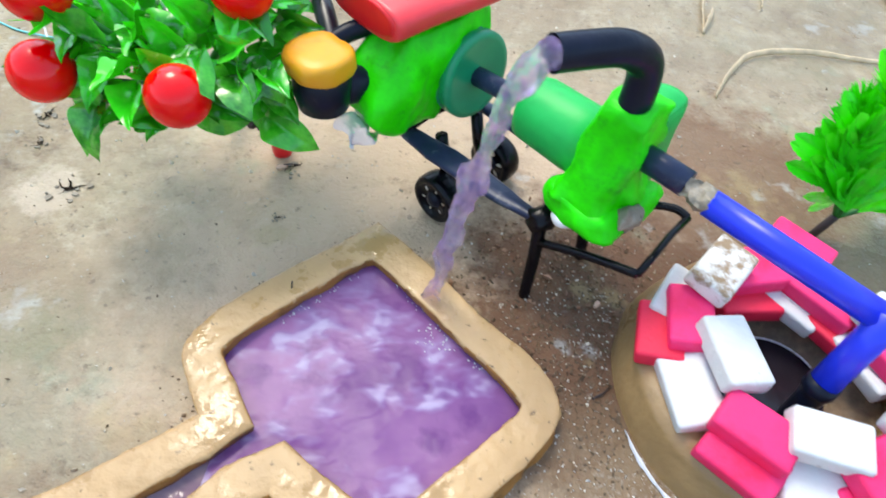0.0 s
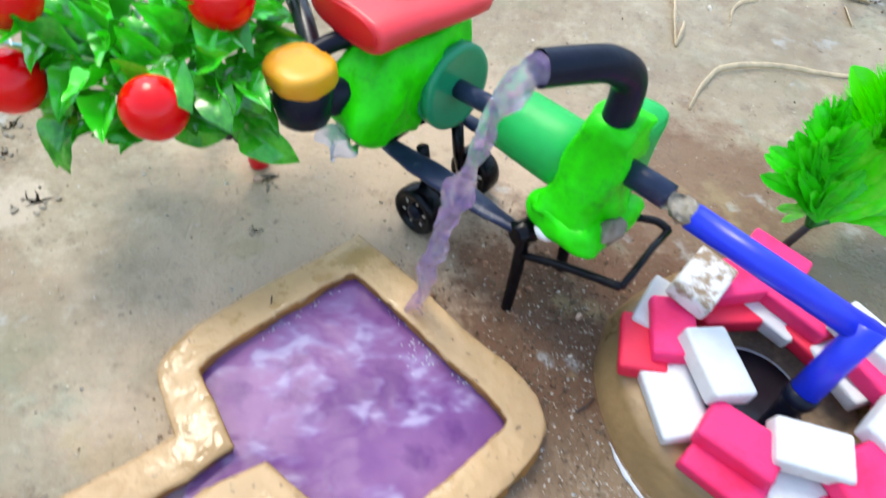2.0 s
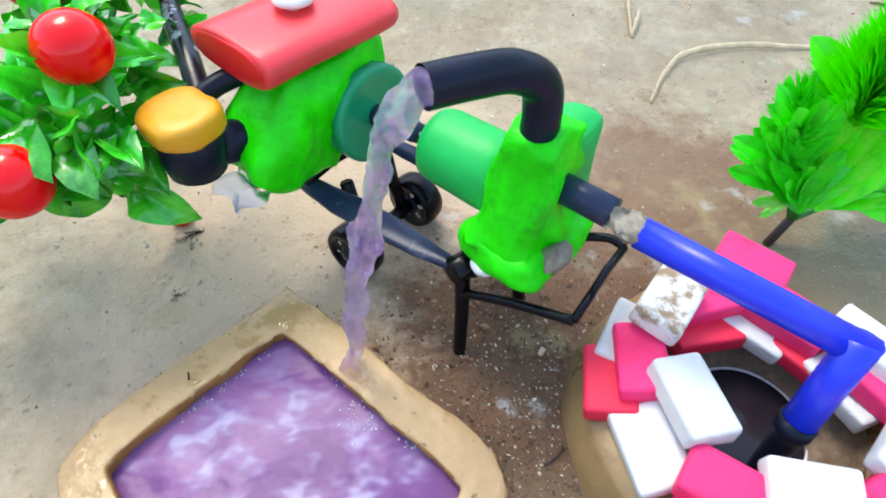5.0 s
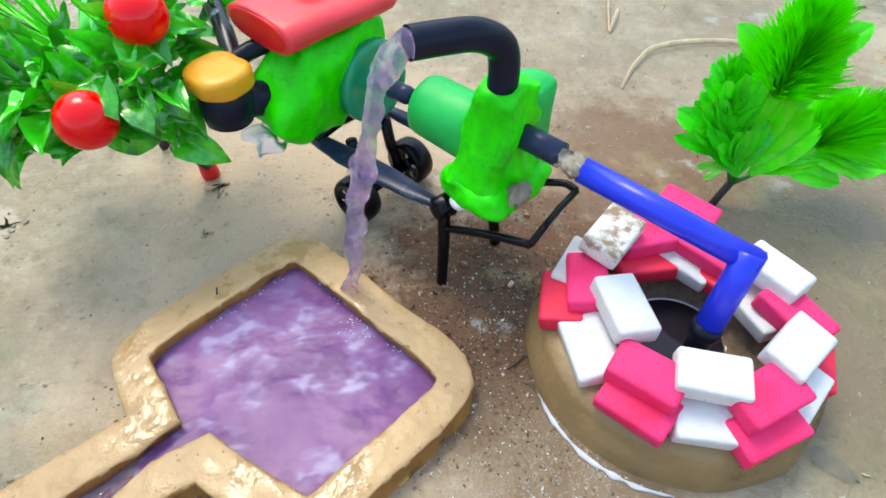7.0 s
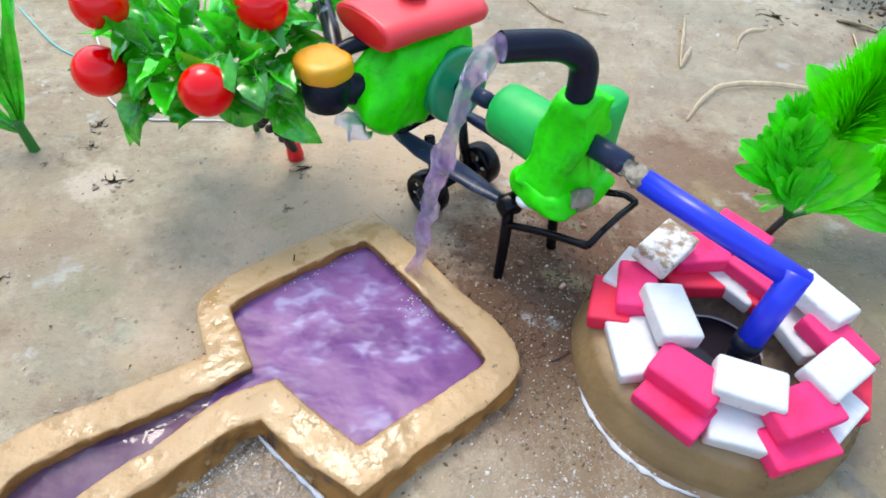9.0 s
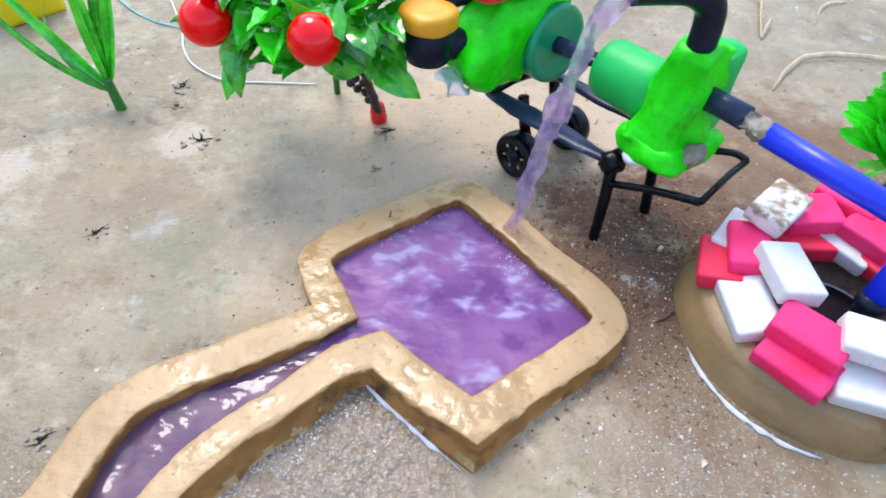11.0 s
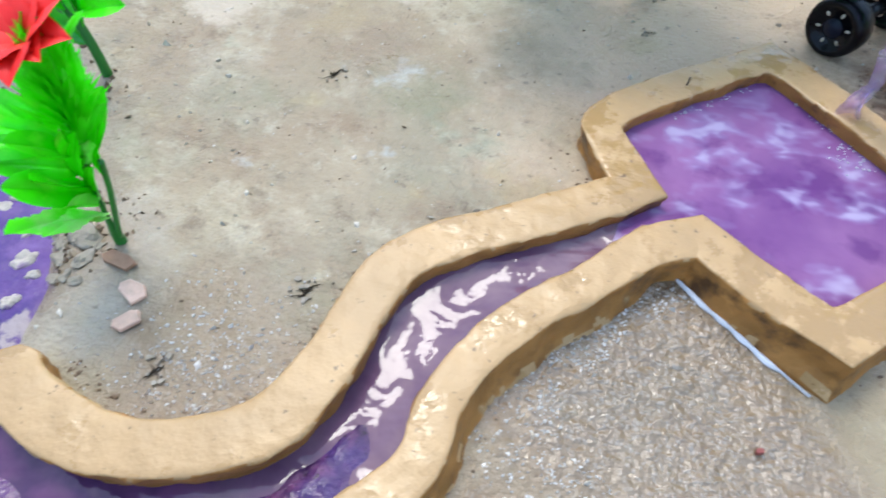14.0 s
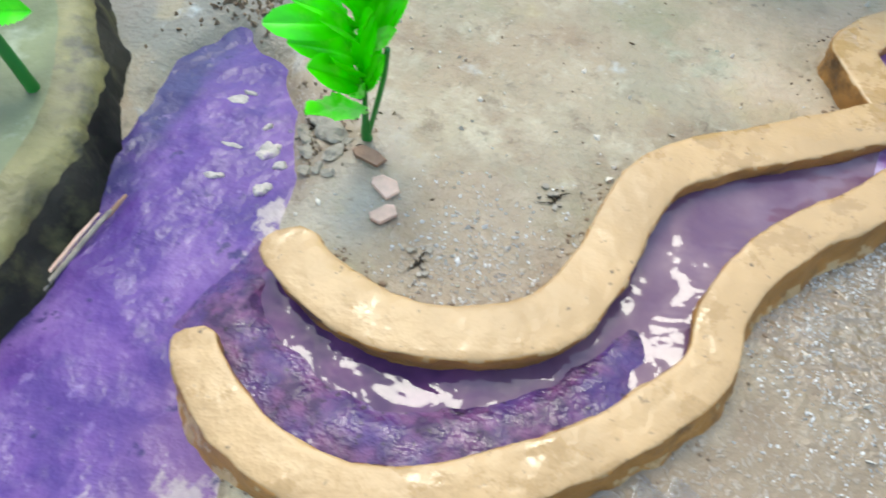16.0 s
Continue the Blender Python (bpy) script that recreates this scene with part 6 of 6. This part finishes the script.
scatter("grit", 150, None, 0.0020, SOIL, "dark crumbs beside the purple water", 6, (-0.335, 0.035), 0.012)

def clod(x, y, size, seed):
    """A broken clod of mud lying on the ground."""
    bm = bmesh.new()
    bmesh.ops.create_icosphere(bm, subdivisions=3, radius=size, matrix=Matrix.Translation((x, y, ground_height(x, y) + size * 0.2)) @ Matrix.Rotation(seed, 4, "Z") @ Matrix.Diagonal((1.4, 0.9, 0.40, 1)))
    rough_up(bm, size * 0.42, 0.9 / size, seed)
    rough_up(bm, size * 0.12, 3.0 / size, seed + 3)
    single("mud_clod", bm, CRUST, "broken clod of grey-brown mud", "clod", "clods beside the purple water", flat=True)


for k, (x, y, size) in enumerate(((-0.3290, 0.0105, 0.0030), (-0.3240, 0.0120, 0.0024), (-0.3180, 0.0105, 0.0026), (-0.3360, 0.0260, 0.0030), (-0.3420, 0.0440, 0.0034), (-0.3300, 0.0370, 0.0028), (-0.3170, 0.0275, 0.0022), (-0.3255, 0.0300, 0.0065), (-0.3200, 0.0200, 0.0040), (-0.3330, 0.0190, 0.0035), (-0.3350, 0.0400, 0.0055), (-0.3390, 0.0300, 0.0040))):
    clod(x, y, size, 1.7 * k)


def mud_flake(x, y, sx, sy, yaw, seed):
    """A thin scab of pale mud, torn along its rim, breaking through the purple water."""
    bm = bmesh.new()
    rings = []
    for r in (1.0, 0.86, 0.62, 0.34, 0.1):
        ring = []
        for k in range(36):
            a = math.tau * k / 36
            e = r * (1 + 0.50 * noise.noise((math.cos(a) * 1.3, math.sin(a) * 1.3, seed)) + 0.20 * noise.noise((math.cos(a) * 5, math.sin(a) * 5, seed + 7)))
            q = pose(x, y, 0, 0, 0, yaw) @ Vector((sx * e * math.cos(a), sy * e * math.sin(a), 0))
            q.z = -0.0064 + 0.0019 * (1 - r ** 6) + 0.0012 * noise.noise(q * 330) * (1.2 - r)
            ring.append(q)
        rings.append(ring)
    skin(bm, rings)
    single("mud_flake", bm, FLAKE, "pale flake of dried mud breaking through the purple water", "flake", "mud flakes in the purple water", flat=True)


for k, (x, y, sx, sy, yaw) in enumerate(((-0.3816, 0.0406, 0.0068, 0.0033, 15), (-0.3526, 0.0183, 0.0058, 0.0048, 40), (-0.3715, 0.0146, 0.0062, 0.0016, 8), (-0.3690, -0.0027, 0.0056, 0.0020, 20), (-0.3450, -0.0025, 0.0042, 0.0038, 60),
                                          (-0.3790, 0.0470, 0.0040, 0.0012, 5), (-0.3440, 0.0120, 0.0036, 0.0026, 20), (-0.3600, 0.0300, 0.0030, 0.0018, 70))):
    mud_flake(x, y, sx, sy, yaw, 2.3 * k)


def wall_crumbs(count, seed):
    """Crumbs of clay and soil fallen along the foot of the clay wall."""
    rnd = random.Random(seed)
    bm = bmesh.new()
    for k in range(count):
        i = rnd.randrange(1, len(RIDGE_DENSE) - 1)
        (ax, ay), (bx, by) = RIDGE_DENSE[i - 1], RIDGE_DENSE[i + 1]
        d = math.hypot(bx - ax, by - ay)
        off = 0.0125 + abs(rnd.gauss(0, 0.0035))
        x, y = RIDGE_DENSE[i][0] - (by - ay) / d * off + rnd.gauss(0, 0.002), RIDGE_DENSE[i][1] + (bx - ax) / d * off + rnd.gauss(0, 0.002)
        if not clear_of_pond(x, y) or x < -0.30:
            continue
        r = 0.0008 * rnd.uniform(0.4, 1.0) * (1.8 if rnd.random() < 0.08 else 1)
        bmesh.ops.create_icosphere(bm, subdivisions=1, radius=r, matrix=Matrix.Translation((x, y, ground_height(x, y) + r * 0.3)) @ Matrix.Diagonal((rnd.uniform(0.8, 1.5), 1, 0.6, 1)))
    single("crumbs", bm, SOIL, "brown crumbs of clay along the wall's foot", "grit", kind="stuff", flat=True)


wall_crumbs(420, 19)


def foam(name, spots, count, size, label, seed):
    """Small bubbles floating on the water."""
    rnd = random.Random(seed)
    bm = bmesh.new()
    for k in range(count):
        (ax, ay), (bx, by), wide = rnd.choice(spots)
        f = rnd.random()
        r = size * rnd.uniform(0.4, 1.0)
        p = (ax + (bx - ax) * f + rnd.gauss(0, wide), ay + (by - ay) * f + rnd.gauss(0, wide), 0.0066)
        bmesh.ops.create_icosphere(bm, subdivisions=1, radius=r, matrix=Matrix.Translation(p) @ Matrix.Diagonal((1, 1, 0.6, 1)))
    ob = single(name, bm, FOAM, label, "foam", kind="stuff")


foam("foam", (((-0.030, 0.204), (0.024, 0.146), 0.0016), ((-0.004, 0.170), (0.006, 0.160), 0.006), ((-0.085, 0.170), (-0.045, 0.203), 0.001)), 90, 0.0008, "small white bubbles on the purple water", 12)


def crack(x, y, size, yaw, seed):
    """A crack in the drying mud: a dark jagged gap with flakes of crust round it."""
    rnd = random.Random(seed)
    top = thing("mud_crack", (x, y, 0), "dark jagged crack in the mud with broken crust", "crack", "cracks in the mud", "structure")
    bm = bmesh.new()
    for k in range(5):
        ang = radians(yaw) + (0.0, 3.0, 1.5, 4.2, 0.5)[k] + rnd.uniform(-0.3, 0.3)
        p, w = Vector((x + rnd.gauss(0, 0.06) * size, y + rnd.gauss(0, 0.06) * size, 0)), size * (0.11, 0.08, 0.07, 0.05, 0.04)[k]
        left, right, steps = [], [], (9, 9, 6, 5, 6)[k]
        for i in range(steps):
            d = Vector((math.cos(ang), math.sin(ang), 0))
            n = Vector((-d.y, d.x, 0))
            ww = w * (1 - i / (steps - 0.8)) * rnd.uniform(0.55, 1.2)
            for side, sign in ((left, 1), (right, -1)):
                q = p + n * ww * sign
                side.append(bm.verts.new((q.x, q.y, ground_height(q.x, q.y) + 0.0007)))
            p = p + d * size * rnd.uniform(0.08, 0.15)
            ang += rnd.uniform(-0.9, 0.9)
        for i in range(steps - 1):
            bm.faces.new((left[i], left[i + 1], right[i + 1], right[i]))
    part("gap", bm, CRACK, top, "dark gap", flat=True)
    for k in range(8):
        a, r = rnd.random() * 6.3, size * rnd.uniform(0.3, 0.9)
        px, py = x + r * math.cos(a), y + r * math.sin(a)
        bm = bmesh.new()
        s = size * rnd.uniform(0.06, 0.20)
        ring = [(math.cos(q) * s * rnd.uniform(0.6, 1.1), math.sin(q) * s * rnd.uniform(0.5, 1.0)) for q in (i * 1.05 for i in range(6))]
        m = Matrix.Translation((px, py, ground_height(px, py) + 0.0008)) @ Euler((rnd.uniform(-0.2, 0.2), rnd.uniform(-0.2, 0.2), rnd.random() * 6)).to_matrix().to_4x4()
        skin(bm, [[m @ Vector((u, v, z)) for u, v in ring] for z in (-0.0006, 0.0004)])
        part("flake", bm, CRUST, top, flat=True)


for k, (x, y, size, yaw) in enumerate(((-0.263, 0.1645, 0.011, 70), (-0.233, 0.264, 0.016, 10), (-0.271, 0.330, 0.012, 80), (-0.098, 0.292, 0.010, 20), (0.360, 0.605, 0.030, 15), (-0.225, 0.029, 0.009, 40), (-0.2667, -0.0172, 0.009, 60), (-0.338, 0.0335, 0.013, 25), (-0.100, 0.248, 0.005, 0), (-0.2655, 0.303, 0.010, 75), (-0.289, 0.278, 0.004, 60))):
    crack(x, y, size, yaw, 60 + k)


def film_ribbon(points, width, label, paint=FILM_GLARE):
    """A thin film of water lying along the foot of a wall."""
    bm = bmesh.new()
    line = spline([(x, y, 0) for x, y in points], 24)
    rows = []
    for i, p in enumerate(line):
        d = (line[min(i + 1, len(line) - 1)] - line[max(i - 1, 0)]).normalized()
        side = Vector((-d.y, d.x, 0))
        w = width * math.sin(math.pi * (i + 0.3) / (len(line) - 0.4)) ** 0.5 * max(0.12, 0.8 + 1.5 * noise.noise((p.x * 130, p.y * 130, 2)))
        rows.append([bm.verts.new((p.x + side.x * w * t, p.y + side.y * w * t, 0.0016 * min(1.0, 0.0016 / width) * (1 - t * t) + 0.0006 + ground_height(p.x, p.y))) for t in (-1, -0.5, 0, 0.5, 1)])
    for r, q in zip(rows, rows[1:]):
        for j in range(4):
            bm.faces.new((r[j], r[j + 1], q[j + 1], q[j]))
    single("puddle", bm, paint, label, "water", kind="structure")


# films at the wall feet, whitened with painted sky glare
film_ribbon([(-0.0790, 0.0785), (-0.0670, 0.0690), (-0.0460, 0.0535), (-0.0250, 0.0385)], 0.0012, "thin film of water along the foot of the clay wall, glare painted white")
film_ribbon([(-0.137, 0.028), (-0.146, 0.008), (-0.152, -0.014), (-0.153, -0.030)], 0.0024, "thin film of water along the channel's foot, glare painted white")
film_ribbon([(0.0945, 0.118), (0.101, 0.100), (0.113, 0.082), (0.131, 0.068), (0.150, 0.060)], 0.0016, "thin film of water round the well's foot, glare painted white")
film_ribbon([(-0.186, -0.086), (-0.175, -0.077), (-0.160, -0.070), (-0.150, -0.067)], 0.0055, "small puddle beside the channel", CLEAR)
film_ribbon([(0.226, 0.078), (0.234, 0.069), (0.243, 0.060)], 0.0080, "small puddle beside the well", CLEAR)


def twig(points, radius, paint, label):
    """A thin broken twig."""
    bm = bmesh.new()
    tube(bm, spline(points, 5), lambda f: radius * (1.0 - 0.5 * f), 7)
    rough_up(bm, radius * 0.5, 260, points[0][0] * 40)
    single("twig", bm, paint, label, "twig", "bits of twig")


twig([(-0.0815, 0.1840, 0.0050), (-0.0812, 0.1862, 0.0115), (-0.0800, 0.1885, 0.0185)], 0.0009, STEM_DARK, "dark twig stuck in the pond's inner wall")
twig([(0.0805, 0.1345, 0.0010), (0.0860, 0.1375, 0.0020), (0.0905, 0.1410, 0.0014)], 0.0007, STEM_DARK, "thin dark twig beside the well")
twig([(-0.1080, 0.2925, 0.0014), (-0.1010, 0.2935, 0.0022), (-0.0940, 0.2950, 0.0012)], 0.0006, STEM_DARK, "thin dark twig at the plant's foot")
chip(-0.1055, 0.2915, 0.0062, 0.0040, 30, 14, CHIP, "pale curled flake at the plant's foot")
chip(0.1085, 0.1770, 0.0032, 0.0085, 10, 6, CHIP, "small pale chip beside the pump")
chip(0.0915, 0.1930, 0.0046, 0.0030, 50, -8, CHIP, "small pale chip under the pump")
scatter("leaf_litter", 150, None, 0.0026, BROWN_CHIP, "reddish-brown crumbs of dead leaf under the pump", 23, (0.072, 0.224), 0.026)
